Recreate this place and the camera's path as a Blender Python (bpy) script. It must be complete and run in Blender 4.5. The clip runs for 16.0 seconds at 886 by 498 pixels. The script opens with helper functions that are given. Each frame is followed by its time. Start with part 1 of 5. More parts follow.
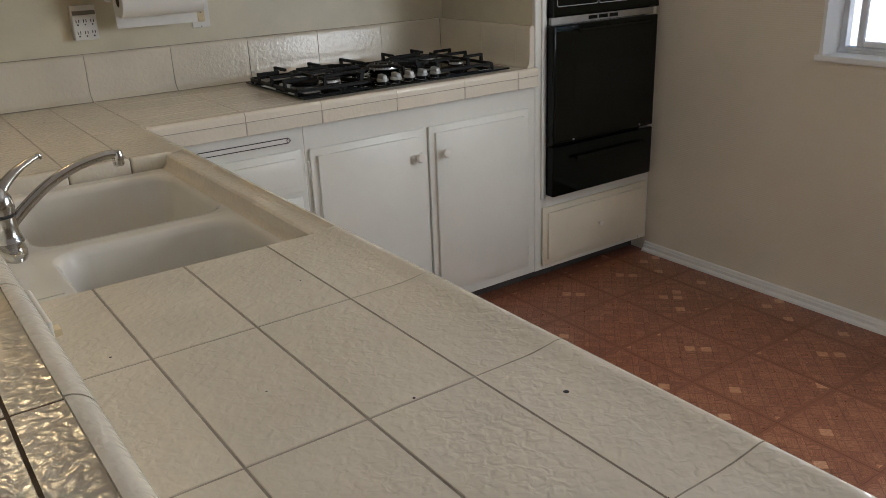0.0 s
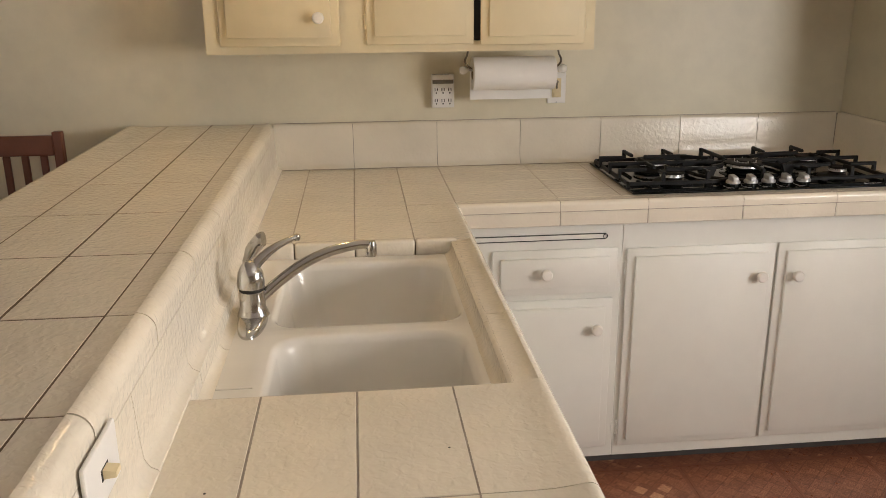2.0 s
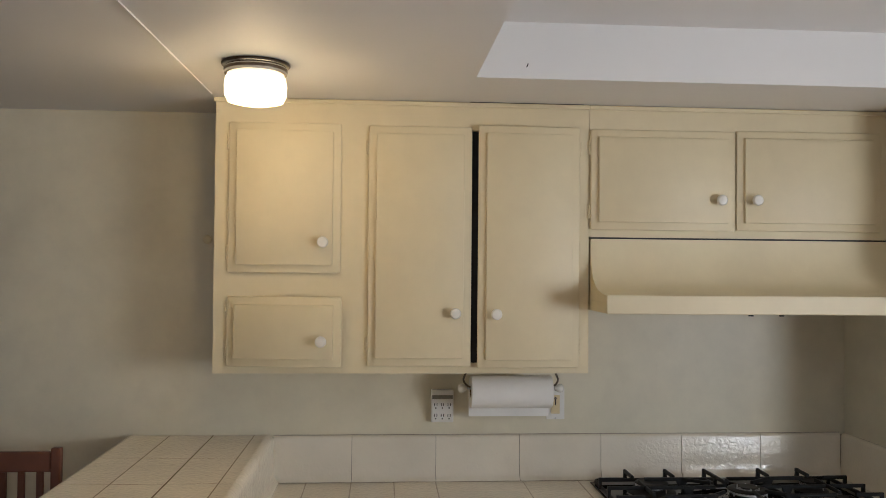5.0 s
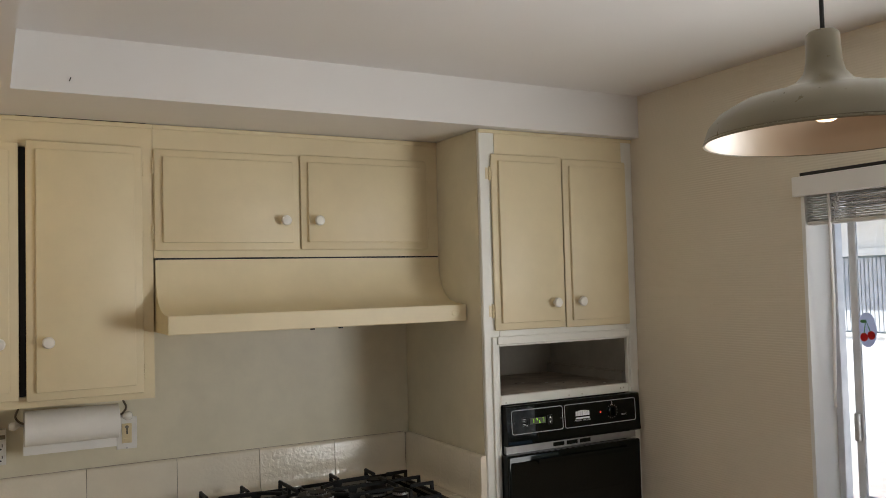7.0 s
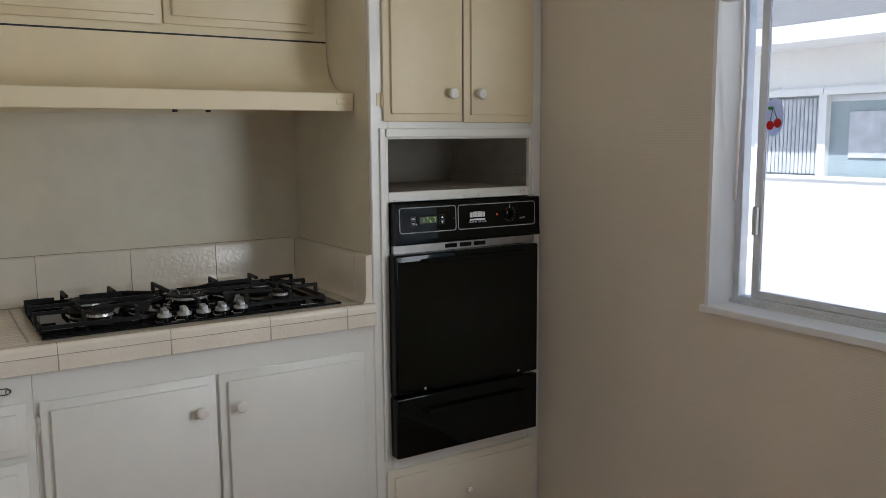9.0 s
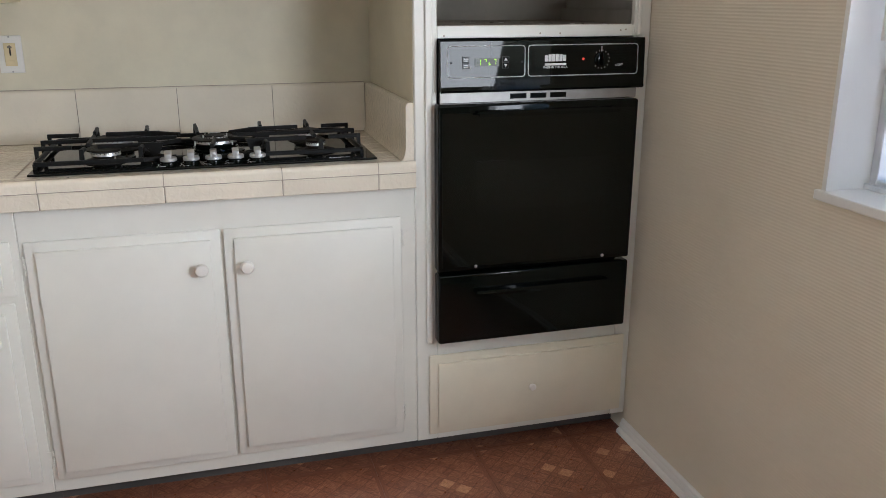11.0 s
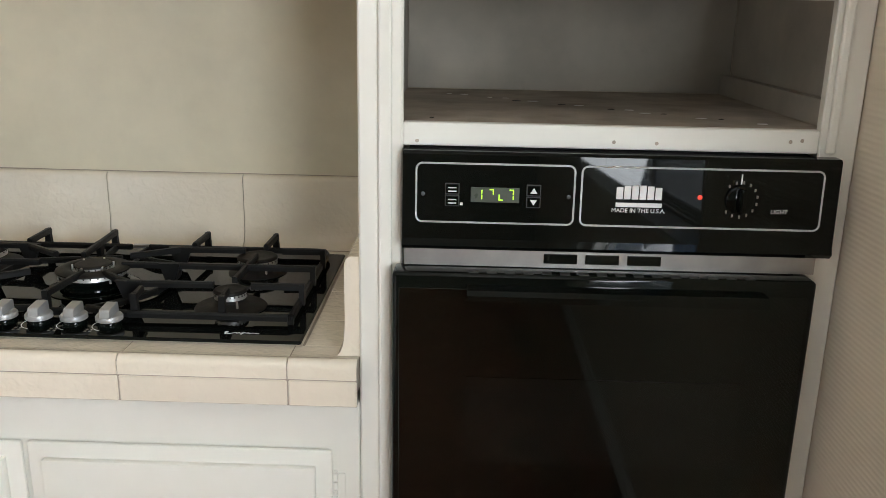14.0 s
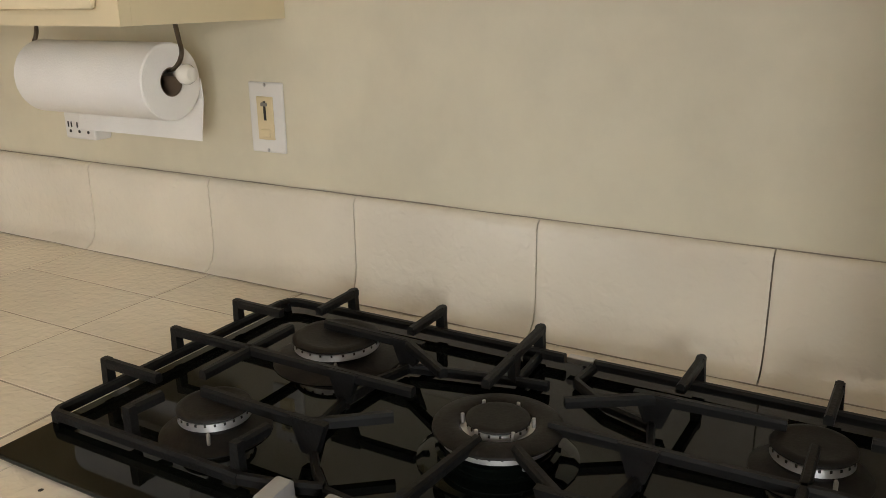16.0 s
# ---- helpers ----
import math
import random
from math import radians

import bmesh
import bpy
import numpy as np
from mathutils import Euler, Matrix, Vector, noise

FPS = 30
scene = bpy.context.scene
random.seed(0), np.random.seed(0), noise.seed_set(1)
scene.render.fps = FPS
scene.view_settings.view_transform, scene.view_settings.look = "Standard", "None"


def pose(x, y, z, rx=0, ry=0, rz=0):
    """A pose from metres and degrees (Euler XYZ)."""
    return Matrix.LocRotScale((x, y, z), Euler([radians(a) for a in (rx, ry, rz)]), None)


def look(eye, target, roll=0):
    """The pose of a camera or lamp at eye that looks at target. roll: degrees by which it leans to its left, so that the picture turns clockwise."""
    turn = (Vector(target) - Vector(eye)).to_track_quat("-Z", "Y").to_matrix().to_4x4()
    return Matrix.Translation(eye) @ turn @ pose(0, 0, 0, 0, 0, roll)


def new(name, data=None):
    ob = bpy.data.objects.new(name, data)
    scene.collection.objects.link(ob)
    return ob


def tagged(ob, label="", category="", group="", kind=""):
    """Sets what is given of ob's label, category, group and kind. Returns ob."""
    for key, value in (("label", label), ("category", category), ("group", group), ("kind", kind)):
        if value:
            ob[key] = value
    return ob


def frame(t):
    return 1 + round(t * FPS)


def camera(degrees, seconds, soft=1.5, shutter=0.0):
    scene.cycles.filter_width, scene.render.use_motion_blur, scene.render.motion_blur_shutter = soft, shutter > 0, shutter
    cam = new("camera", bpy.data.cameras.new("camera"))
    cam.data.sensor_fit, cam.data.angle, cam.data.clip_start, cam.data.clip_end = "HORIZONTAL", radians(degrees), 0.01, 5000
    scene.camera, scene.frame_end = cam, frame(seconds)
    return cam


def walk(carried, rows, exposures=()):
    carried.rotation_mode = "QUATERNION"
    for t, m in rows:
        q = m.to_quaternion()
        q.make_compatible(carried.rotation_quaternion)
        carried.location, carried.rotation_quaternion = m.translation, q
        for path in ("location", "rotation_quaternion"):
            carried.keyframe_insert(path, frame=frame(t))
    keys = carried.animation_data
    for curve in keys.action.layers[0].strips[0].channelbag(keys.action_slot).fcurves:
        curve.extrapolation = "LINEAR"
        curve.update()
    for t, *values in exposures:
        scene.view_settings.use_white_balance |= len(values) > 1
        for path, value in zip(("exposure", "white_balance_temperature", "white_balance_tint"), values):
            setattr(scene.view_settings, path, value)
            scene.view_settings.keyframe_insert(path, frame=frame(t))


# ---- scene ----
# ---- camera and walk ----
cam = camera(55.9, 16.0, soft=0.8)
PATH = [
    (0, (0.005, 0.011, 1.411), (1.075, 1.547, 0.707), -2.2),
    (0.5, (0.182, 0.125, 1.413), (1.024, 1.798, 0.712), -1.7),
    (1, (0.298, 0.168, 1.435), (0.806, 1.974, 0.742), -1.4),
    (1.5, (0.383, 0.151, 1.463), (0.671, 2.016, 0.799), -0.5),
    (2, (0.412, 0.142, 1.495), (0.604, 2.047, 0.916), -0.5),
    (2.5, (0.403, 0.131, 1.535), (0.534, 2.076, 1.088), -0.1),
    (3, (0.397, 0.136, 1.577), (0.512, 2.107, 1.26), 0.0),
    (3.2, (0.401, 0.134, 1.595), (0.511, 2.113, 1.332), 0.3),
    (5.3, (0.52, 0.106, 1.686), (0.681, 2.098, 1.76), 0.7),
    (5.5, (0.536, 0.088, 1.679), (0.792, 2.069, 1.774), 0.4),
    (6, (0.598, 0.062, 1.683), (1.126, 1.988, 1.785), -0.5),
    (6.5, (0.66, 0.026, 1.678), (1.421, 1.874, 1.773), -1.1),
    (7, (0.71, 0.007, 1.671), (1.665, 1.762, 1.754), -1.5),
    (7.5, (0.721, 0.011, 1.64), (1.769, 1.713, 1.698), -1.3),
    (8, (0.761, 0.019, 1.593), (1.824, 1.71, 1.492), -1.0),
    (8.5, (0.835, 0.038, 1.525), (1.901, 1.72, 1.335), -0.9),
    (9, (0.978, 0.115, 1.45), (2.04, 1.788, 1.183), -0.4),
    (9.5, (1.129, 0.16, 1.363), (2.165, 1.816, 0.935), 0.3),
    (10, (1.317, 0.171, 1.34), (2.152, 1.911, 0.816), 0.8),
    (10.2, (1.382, 0.192, 1.345), (2.145, 1.965, 0.819), 0.5),
    (12.3, (2.147, 0.702, 1.342), (2.418, 2.572, 0.686), -0.3),
    (12.5, (2.184, 0.804, 1.363), (2.439, 2.684, 0.731), -0.6),
    (13, (2.253, 1.013, 1.384), (2.478, 2.916, 0.81), -1.1),
    (13.5, (2.35, 1.183, 1.387), (2.536, 3.095, 0.83), 0.5),
    (14, (2.39, 1.351, 1.419), (2.344, 3.274, 0.871), 1.1),
    (14.5, (2.3, 1.546, 1.41), (2.044, 3.457, 0.878), 1.2),
    (15, (2.167, 1.762, 1.387), (1.693, 3.629, 0.851), -0.1),
    (15.5, (2.086, 1.961, 1.335), (1.396, 3.747, 0.756), -1.4),
    (16, (2.034, 2.14, 1.361), (1.079, 3.796, 0.774), -0.8),
]
EXPOSURES = [
    (0.0, 0.38, 5750, 8),
    (0.5, 0.70, 5750, 9),
    (1.0, 0.86, 6150, 11),
    (2.0, 0.95, 6550, 13),
    (3.2, 0.68, 6300, 11),
    (5.3, 0.50, 5550, 8),
    (6.0, 0.58, 5350, 4),
    (6.5, 0.50, 5800, 7),
    (7.0, 0.34, 6100, 8),
    (7.5, 0.10, 6350, 9),
    (8.0, 0.12, 6000, 8),
    (8.5, 0.20, 5700, 8),
    (9.0, 0.28, 5600, 8),
    (10.2, 0.78, 5450, 10),
    (12.5, 1.30, 5800, 6),
    (13.5, 1.38, 5750, 6),
    (15.0, 1.14, 5950, 7),
    (16.0, 1.17, 6250, 9),
]
walk(cam, [(t, look(eye, target, roll)) for t, eye, target, roll in PATH], EXPOSURES)

# ---- world, sun, lights ----
SUN_ELEVATION, SUN_AZIMUTH = 52.0, 250.0
world = bpy.data.worlds.new("sky")
scene.world = world
world.use_nodes = True
wn = world.node_tree
sky = wn.nodes.new("ShaderNodeTexSky")
sky.sky_type, sky.sun_disc = "NISHITA", False
sky.sun_elevation, sky.sun_rotation = radians(SUN_ELEVATION), radians(SUN_AZIMUTH)
wn.links.new(sky.outputs[0], wn.nodes["Background"].inputs[0])
wn.nodes["Background"].inputs[1].default_value = 0.15


def lamp(name, kind, energy, colour, m, **settings):
    data = bpy.data.lights.new(name, kind)
    data.energy, data.color = energy, colour
    ob = new(name, data)
    ob.matrix_world = m
    return ob


a, e = radians(SUN_AZIMUTH), radians(SUN_ELEVATION)
SUN_WAY = Vector((math.sin(a) * math.cos(e), math.cos(a) * math.cos(e), math.sin(e)))
sun = lamp("sun", "SUN", 5.0, (1.0, 0.95, 0.88), look(SUN_WAY * 30, (0, 0, 0)))
sun.data.angle = radians(0.5)


def sky_lamp(name, energy, size_x, size_y, eye, target, colour=(0.86, 0.93, 1.0)):
    """A soft area lamp: the sky's light in the side window, added fill at the rear."""
    ob = lamp(name, "AREA", energy, colour, look(eye, target))
    ob.data.shape, ob.data.size, ob.data.size_y = "RECTANGLE", size_x, size_y
    return ob


sky_lamp("daylight_side_window", 28, 1.30, 0.78, (3.015, 0.44, 1.385), (0.0, 0.44, 2.10), (1.0, 0.965, 0.91))
# added fill for the left wall, from an assumed opening behind the camera
sky_lamp("rear_fill_light", 3.3, 0.9, 1.9, (-1.05, -2.64, 1.1), (-1.05, 2.0, 1.1), (1.0, 0.95, 0.90))

# ---- materials ----


def material(name, colour, rough=0.5, metal=0.0, vary=0.06, scale=3.0, fine=60.0, bump=0.05, dist=0.002, spec=0.5, coat=0.0, vary_objects=0.0, span=0.18, mottle=0.0):
    """A surface with stains at a large scale, grain at a small one, and fine relief."""
    m = bpy.data.materials.new(name)
    m.use_nodes = True
    t = m.node_tree
    b = t.nodes["Principled BSDF"]
    b.inputs["Roughness"].default_value, b.inputs["Metallic"].default_value = rough, metal
    b.inputs["Specular IOR Level"].default_value, b.inputs["Coat Weight"].default_value = spec, coat
    geo = t.nodes.new("ShaderNodeNewGeometry")
    big, small = t.nodes.new("ShaderNodeTexNoise"), t.nodes.new("ShaderNodeTexNoise")
    big.inputs["Scale"].default_value, big.inputs["Detail"].default_value = scale, 5
    small.inputs["Scale"].default_value, small.inputs["Detail"].default_value = fine, 4
    for n in (big, small):
        t.links.new(geo.outputs["Position"], n.inputs["Vector"])
    ramp = t.nodes.new("ShaderNodeMapRange")
    ramp.inputs["From Min"].default_value, ramp.inputs["From Max"].default_value = 0.3, 0.7
    ramp.inputs["To Min"].default_value, ramp.inputs["To Max"].default_value = 1 - vary, 1 + vary * 0.6
    t.links.new(big.outputs["Fac"], ramp.inputs["Value"])
    mul = t.nodes.new("ShaderNodeMixRGB")
    mul.blend_type = "MULTIPLY"
    mul.inputs[0].default_value = 1.0
    mul.inputs[1].default_value = (*colour, 1)
    t.links.new(ramp.outputs[0], mul.inputs[2])
    out = mul.outputs[0]
    if vary_objects:
        info = t.nodes.new("ShaderNodeObjectInfo")
        r2 = t.nodes.new("ShaderNodeMapRange")
        r2.inputs["To Min"].default_value, r2.inputs["To Max"].default_value = 1 - vary_objects, 1.0
        t.links.new(info.outputs["Random"], r2.inputs["Value"])
        mul2 = t.nodes.new("ShaderNodeMixRGB")
        mul2.blend_type = "MULTIPLY"
        mul2.inputs[0].default_value = 1.0
        t.links.new(out, mul2.inputs[1])
        t.links.new(r2.outputs[0], mul2.inputs[2])
        out = mul2.outputs[0]
    if mottle:
        mid = t.nodes.new("ShaderNodeTexNoise")
        mid.inputs["Scale"].default_value, mid.inputs["Detail"].default_value, mid.inputs["Roughness"].default_value = scale * 3.7, 8, 0.65
        t.links.new(geo.outputs["Position"], mid.inputs["Vector"])
        r3 = t.nodes.new("ShaderNodeMapRange")
        r3.inputs["From Min"].default_value, r3.inputs["From Max"].default_value = 0.35, 0.62
        r3.inputs["To Min"].default_value, r3.inputs["To Max"].default_value = 1 - mottle, 1.0
        t.links.new(mid.outputs["Fac"], r3.inputs["Value"])
        mul3 = t.nodes.new("ShaderNodeMixRGB")
        mul3.blend_type = "MULTIPLY"
        mul3.inputs[0].default_value = 1.0
        t.links.new(out, mul3.inputs[1])
        t.links.new(r3.outputs[0], mul3.inputs[2])
        out = mul3.outputs[0]
    t.links.new(out, b.inputs["Base Color"])
    rr = t.nodes.new("ShaderNodeMapRange")
    rr.inputs["To Min"].default_value, rr.inputs["To Max"].default_value = max(rough - 0.45 * span, 0.02), rough + 0.55 * span
    t.links.new(small.outputs["Fac"], rr.inputs["Value"])
    t.links.new(rr.outputs[0], b.inputs["Roughness"])
    if bump:
        bp = t.nodes.new("ShaderNodeBump")
        bp.inputs["Strength"].default_value, bp.inputs["Distance"].default_value = bump, dist
        t.links.new(small.outputs["Fac"], bp.inputs["Height"])
        t.links.new(bp.outputs[0], b.inputs["Normal"])
    return m


def glow(name, colour, strength):
    m = bpy.data.materials.new(name)
    m.use_nodes = True
    b = m.node_tree.nodes["Principled BSDF"]
    b.inputs["Base Color"].default_value = (*colour, 1)
    b.inputs["Emission Color"].default_value, b.inputs["Emission Strength"].default_value = (*colour, 1), strength
    return m


def glass(name, tint=(1, 1, 1), rough=0.0):
    m = bpy.data.materials.new(name)
    m.use_nodes = True
    b = m.node_tree.nodes["Principled BSDF"]
    b.inputs["Base Color"].default_value = (*tint, 1)
    b.inputs["Transmission Weight"].default_value, b.inputs["Roughness"].default_value, b.inputs["IOR"].default_value = 1.0, rough, 1.45
    return m


def tile_glaze(name, colour):
    """Hammered glossy glaze, slightly uneven from tile to tile."""
    m = material(name, colour, rough=0.13, vary=0.06, scale=6, fine=85, bump=0.0, vary_objects=0.06, span=0.08)
    t = m.node_tree
    b = t.nodes["Principled BSDF"]
    geo = next(n for n in t.nodes if n.type == "NEW_GEOMETRY")
    dents = t.nodes.new("ShaderNodeTexNoise")
    dents.inputs["Scale"].default_value, dents.inputs["Detail"].default_value, dents.inputs["Distortion"].default_value = 75, 1.5, 0.5
    t.links.new(geo.outputs["Position"], dents.inputs["Vector"])
    bp = t.nodes.new("ShaderNodeBump")
    bp.inputs["Strength"].default_value, bp.inputs["Distance"].default_value = 0.38, 0.004
    t.links.new(dents.outputs["Fac"], bp.inputs["Height"])
    t.links.new(bp.outputs[0], b.inputs["Normal"])
    return m


def ribbed_paper(name, colour):
    """Wallpaper with fine raised horizontal ribs."""
    m = material(name, colour, rough=0.55, vary=0.05, scale=2.5, fine=120, bump=0.0)
    t = m.node_tree
    b = t.nodes["Principled BSDF"]
    geo = next(n for n in t.nodes if n.type == "NEW_GEOMETRY")
    wave = t.nodes.new("ShaderNodeTexWave")
    wave.wave_type, wave.bands_direction = "BANDS", "Z"
    wave.inputs["Scale"].default_value, wave.inputs["Distortion"].default_value = 38, 0.6
    wave.inputs["Detail"].default_value, wave.inputs["Detail Scale"].default_value = 2.0, 1.5
    t.links.new(geo.outputs["Position"], wave.inputs["Vector"])
    bp = t.nodes.new("ShaderNodeBump")
    bp.inputs["Strength"].default_value, bp.inputs["Distance"].default_value = 0.21, 0.002
    t.links.new(wave.outputs["Fac"], bp.inputs["Height"])
    t.links.new(bp.outputs[0], b.inputs["Normal"])
    return m


def parquet(name):
    """Printed wood mosaic, one pattern to a tile: dark border planks round a lattice of small blocks and strips laid diagonally."""
    m = material(name, (0.2, 0.08, 0.04), rough=0.30, vary=0.1, scale=3, fine=60, bump=0.0)
    t = m.node_tree
    b = t.nodes["Principled BSDF"]
    N, link = t.nodes.new, t.links.new

    def maths(op, a, c=0.0):
        n = N("ShaderNodeMath")
        n.operation = op
        for k, v in ((0, a), (1, c)):
            if isinstance(v, (int, float)):
                n.inputs[k].default_value = v
            else:
                link(v, n.inputs[k])
        return n.outputs[0]

    def mix(f, a, c):
        return maths("ADD", maths("MULTIPLY", f, a), maths("MULTIPLY", maths("SUBTRACT", 1.0, f), c))

    def noise_of(x, y, z):
        v3, w = N("ShaderNodeCombineXYZ"), N("ShaderNodeTexWhiteNoise")
        for k, v in enumerate((x, y, z)):
            if isinstance(v, (int, float)):
                v3.inputs[k].default_value = v
            else:
                link(v, v3.inputs[k])
        link(v3.outputs[0], w.inputs[0])
        return w.outputs[0]

    co = N("ShaderNodeTexCoord")
    sep = N("ShaderNodeSeparateXYZ")
    link(co.outputs["Object"], sep.inputs[0])
    T = 0.324
    u = maths("MODULO", maths("ADD", sep.outputs[0], 20 * T), T)
    v = maths("MODULO", maths("ADD", sep.outputs[1], 20 * T), T)
    c = T * math.sqrt(2) / 8
    p = maths("DIVIDE", maths("MULTIPLY", maths("ADD", u, v), math.sqrt(0.5)), c)
    q = maths("ADD", maths("DIVIDE", maths("MULTIPLY", maths("SUBTRACT", u, v), math.sqrt(0.5)), c), 8.0)
    ip, iq = maths("FLOOR", p), maths("FLOOR", q)
    fp, fq = maths("SUBTRACT", p, ip), maths("SUBTRACT", q, iq)
    odd = maths("MODULO", maths("ADD", ip, iq), 2.0)
    SQ = 0.66
    sp, sq = maths("LESS_THAN", fp, SQ), maths("LESS_THAN", fq, SQ)
    block = maths("MULTIPLY", sp, sq)
    # strips: along one diagonal where the other fraction is in the gap; crossings take turns
    along_q = maths("MULTIPLY", maths("SUBTRACT", 1.0, sp), maths("MAXIMUM", sq, odd))
    info = N("ShaderNodeObjectInfo")
    sheet = maths("FLOOR", maths("MULTIPLY", info.outputs["Random"], 5.0))
    n1, n2, n3 = noise_of(ip, iq, sheet), noise_of(ip, maths("FLOOR", maths("MULTIPLY", q, 0.5)), maths("ADD", sheet, 11.0)), noise_of(iq, maths("FLOOR", maths("MULTIPLY", p, 0.5)), 9.0)
    pale = maths("GREATER_THAN", n1, 0.86)
    block_tone = maths("ADD", maths("ADD", 0.36, maths("MULTIPLY", n1, 0.20)), maths("MULTIPLY", pale, 0.26))
    strip_n = mix(along_q, n2, n3)
    strip_tone = maths("ADD", 0.36, maths("MULTIPLY", strip_n, 0.16))
    tone = mix(block, block_tone, strip_tone)
    # grain follows each piece
    turn = mix(block, odd, along_q)
    gv, grain = N("ShaderNodeCombineXYZ"), N("ShaderNodeTexNoise")
    grain.inputs["Scale"].default_value, grain.inputs["Detail"].default_value = 1.0, 6
    link(maths("MULTIPLY", p, mix(turn, 26.0, 4.0)), gv.inputs[0])
    link(maths("MULTIPLY", q, mix(turn, 4.0, 26.0)), gv.inputs[1])
    link(maths("MULTIPLY", n1, 60.0), gv.inputs[2])
    link(gv.outputs[0], grain.inputs["Vector"])
    tone = maths("ADD", tone, maths("MULTIPLY", maths("SUBTRACT", grain.outputs["Fac"], 0.5), 1.05))
    # dark joints between the pieces
    gap = maths("MINIMUM", maths("MINIMUM", fp, maths("ABSOLUTE", maths("SUBTRACT", fp, SQ))), maths("MINIMUM", fq, maths("ABSOLUTE", maths("SUBTRACT", fq, SQ))))
    joint = maths("LESS_THAN", gap, 0.035)
    tone = maths("SUBTRACT", tone, maths("MULTIPLY", joint, 0.15))
    # border planks
    eu, ev = maths("MINIMUM", u, maths("SUBTRACT", T, u)), maths("MINIMUM", v, maths("SUBTRACT", T, v))
    rim = maths("LESS_THAN", maths("MINIMUM", eu, ev), 0.012)
    g2v, g2 = N("ShaderNodeCombineXYZ"), N("ShaderNodeTexNoise")
    g2.inputs["Scale"].default_value, g2.inputs["Detail"].default_value = 1.0, 5
    side = maths("LESS_THAN", eu, ev)
    link(maths("MULTIPLY", u, mix(side, 420.0, 40.0)), g2v.inputs[0])
    link(maths("MULTIPLY", v, mix(side, 40.0, 420.0)), g2v.inputs[1])
    link(g2v.outputs[0], g2.inputs["Vector"])
    tone = mix(rim, maths("ADD", 0.35, maths("MULTIPLY", maths("SUBTRACT", g2.outputs["Fac"], 0.5), 0.55)), tone)
    ramp = N("ShaderNodeValToRGB")
    cr = ramp.color_ramp
    cr.elements[0].position, cr.elements[0].color = 0.0, (0.075, 0.026, 0.014, 1)
    cr.elements[1].position, cr.elements[1].color = 1.0, (0.66, 0.40, 0.22, 1)
    for pos, col in ((0.30, (0.19, 0.070, 0.038, 1)), (0.50, (0.30, 0.120, 0.066, 1)), (0.72, (0.46, 0.225, 0.125, 1))):
        el = cr.elements.new(pos)
        el.color = col
    link(tone, ramp.inputs[0])
    link(ramp.outputs[0], b.inputs["Base Color"])
    bp = N("ShaderNodeBump")
    bp.inputs["Strength"].default_value, bp.inputs["Distance"].default_value = 0.35, 0.001
    link(tone, bp.inputs["Height"])
    link(bp.outputs[0], b.inputs["Normal"])
    return m


# for unseen walls only: darker than WALL so that less light bounces back
TAN = material("tan_low_bounce_paint", (0.36, 0.31, 0.24), 0.5, mottle=0.05, vary=0.08, scale=2.6, fine=90, bump=0.1)
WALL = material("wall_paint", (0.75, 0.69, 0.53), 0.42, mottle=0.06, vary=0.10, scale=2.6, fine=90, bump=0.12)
PAPER_WALL = ribbed_paper("ribbed_wallpaper", (0.75, 0.68, 0.55))
CEILING = material("ceiling_paint", (0.78, 0.76, 0.73), 0.6, vary=0.03, scale=1.2, fine=70, bump=0.08)
WHITE = material("white_cabinet_paint", (0.80, 0.79, 0.72), 0.35, mottle=0.02, vary=0.03, scale=4, fine=45, bump=0.06)
CREAM = material("cream_cabinet_paint", (0.75, 0.645, 0.42), 0.46, mottle=0.03, vary=0.04, scale=4, fine=45, bump=0.06)
PALE_CREAM = material("pale_cream_paint", (0.79, 0.73, 0.585), 0.42, mottle=0.03, vary=0.04, scale=4, fine=45, bump=0.06)
TRIM = material("trim_paint", (0.82, 0.81, 0.78), 0.4, vary=0.04, scale=5, fine=60, bump=0.05)
TILE = tile_glaze("glazed_tile", (0.81, 0.74, 0.61))
BAR_GROUT = material("brown_grout", (0.15, 0.105, 0.065), 0.85, vary=0.25, scale=20, fine=200, bump=0.3)
BRIGHT = material("flame_ring_metal", (0.78, 0.77, 0.75), 0.35, 0.85, vary=0.15, scale=40, bump=0.0)
GROUT = material("grout", (0.37, 0.32, 0.26), 0.85, vary=0.25, scale=20, fine=200, bump=0.3)
FLOOR = parquet("parquet_vinyl")
TOE = material("grey_cove_rubber", (0.12, 0.115, 0.11), 0.7, vary=0.15, scale=8)
BLACK_GLASS = material("black_glass", (0.004, 0.005, 0.004), 0.03, vary=0.1, bump=0.0, spec=0.20, span=0.02)
BLACK = material("black_enamel", (0.003, 0.0045, 0.0035), 0.06, vary=0.1, bump=0.0, spec=0.2, span=0.04)
IRON = material("cast_iron", (0.007, 0.007, 0.007), 0.5, spec=0.25, vary=0.2, scale=30, fine=250, bump=0.25)
CHROME = material("chrome", (0.58, 0.57, 0.55), 0.14, 1.0, vary=0.1, scale=30, bump=0.0)
STEEL = material("steel", (0.55, 0.54, 0.53), 0.32, 1.0, vary=0.1, scale=20, bump=0.0)
STRIP_STEEL = material("dull_steel", (0.36, 0.345, 0.33), 0.4, 0.9, vary=0.12, scale=25, bump=0.0)
ALUMINIUM = material("aluminium_frame", (0.70, 0.71, 0.73), 0.45, 0.6, vary=0.1, scale=20, bump=0.02)
PORCELAIN = material("porcelain", (0.80, 0.77, 0.70), 0.12, vary=0.04, scale=9, bump=0.0)
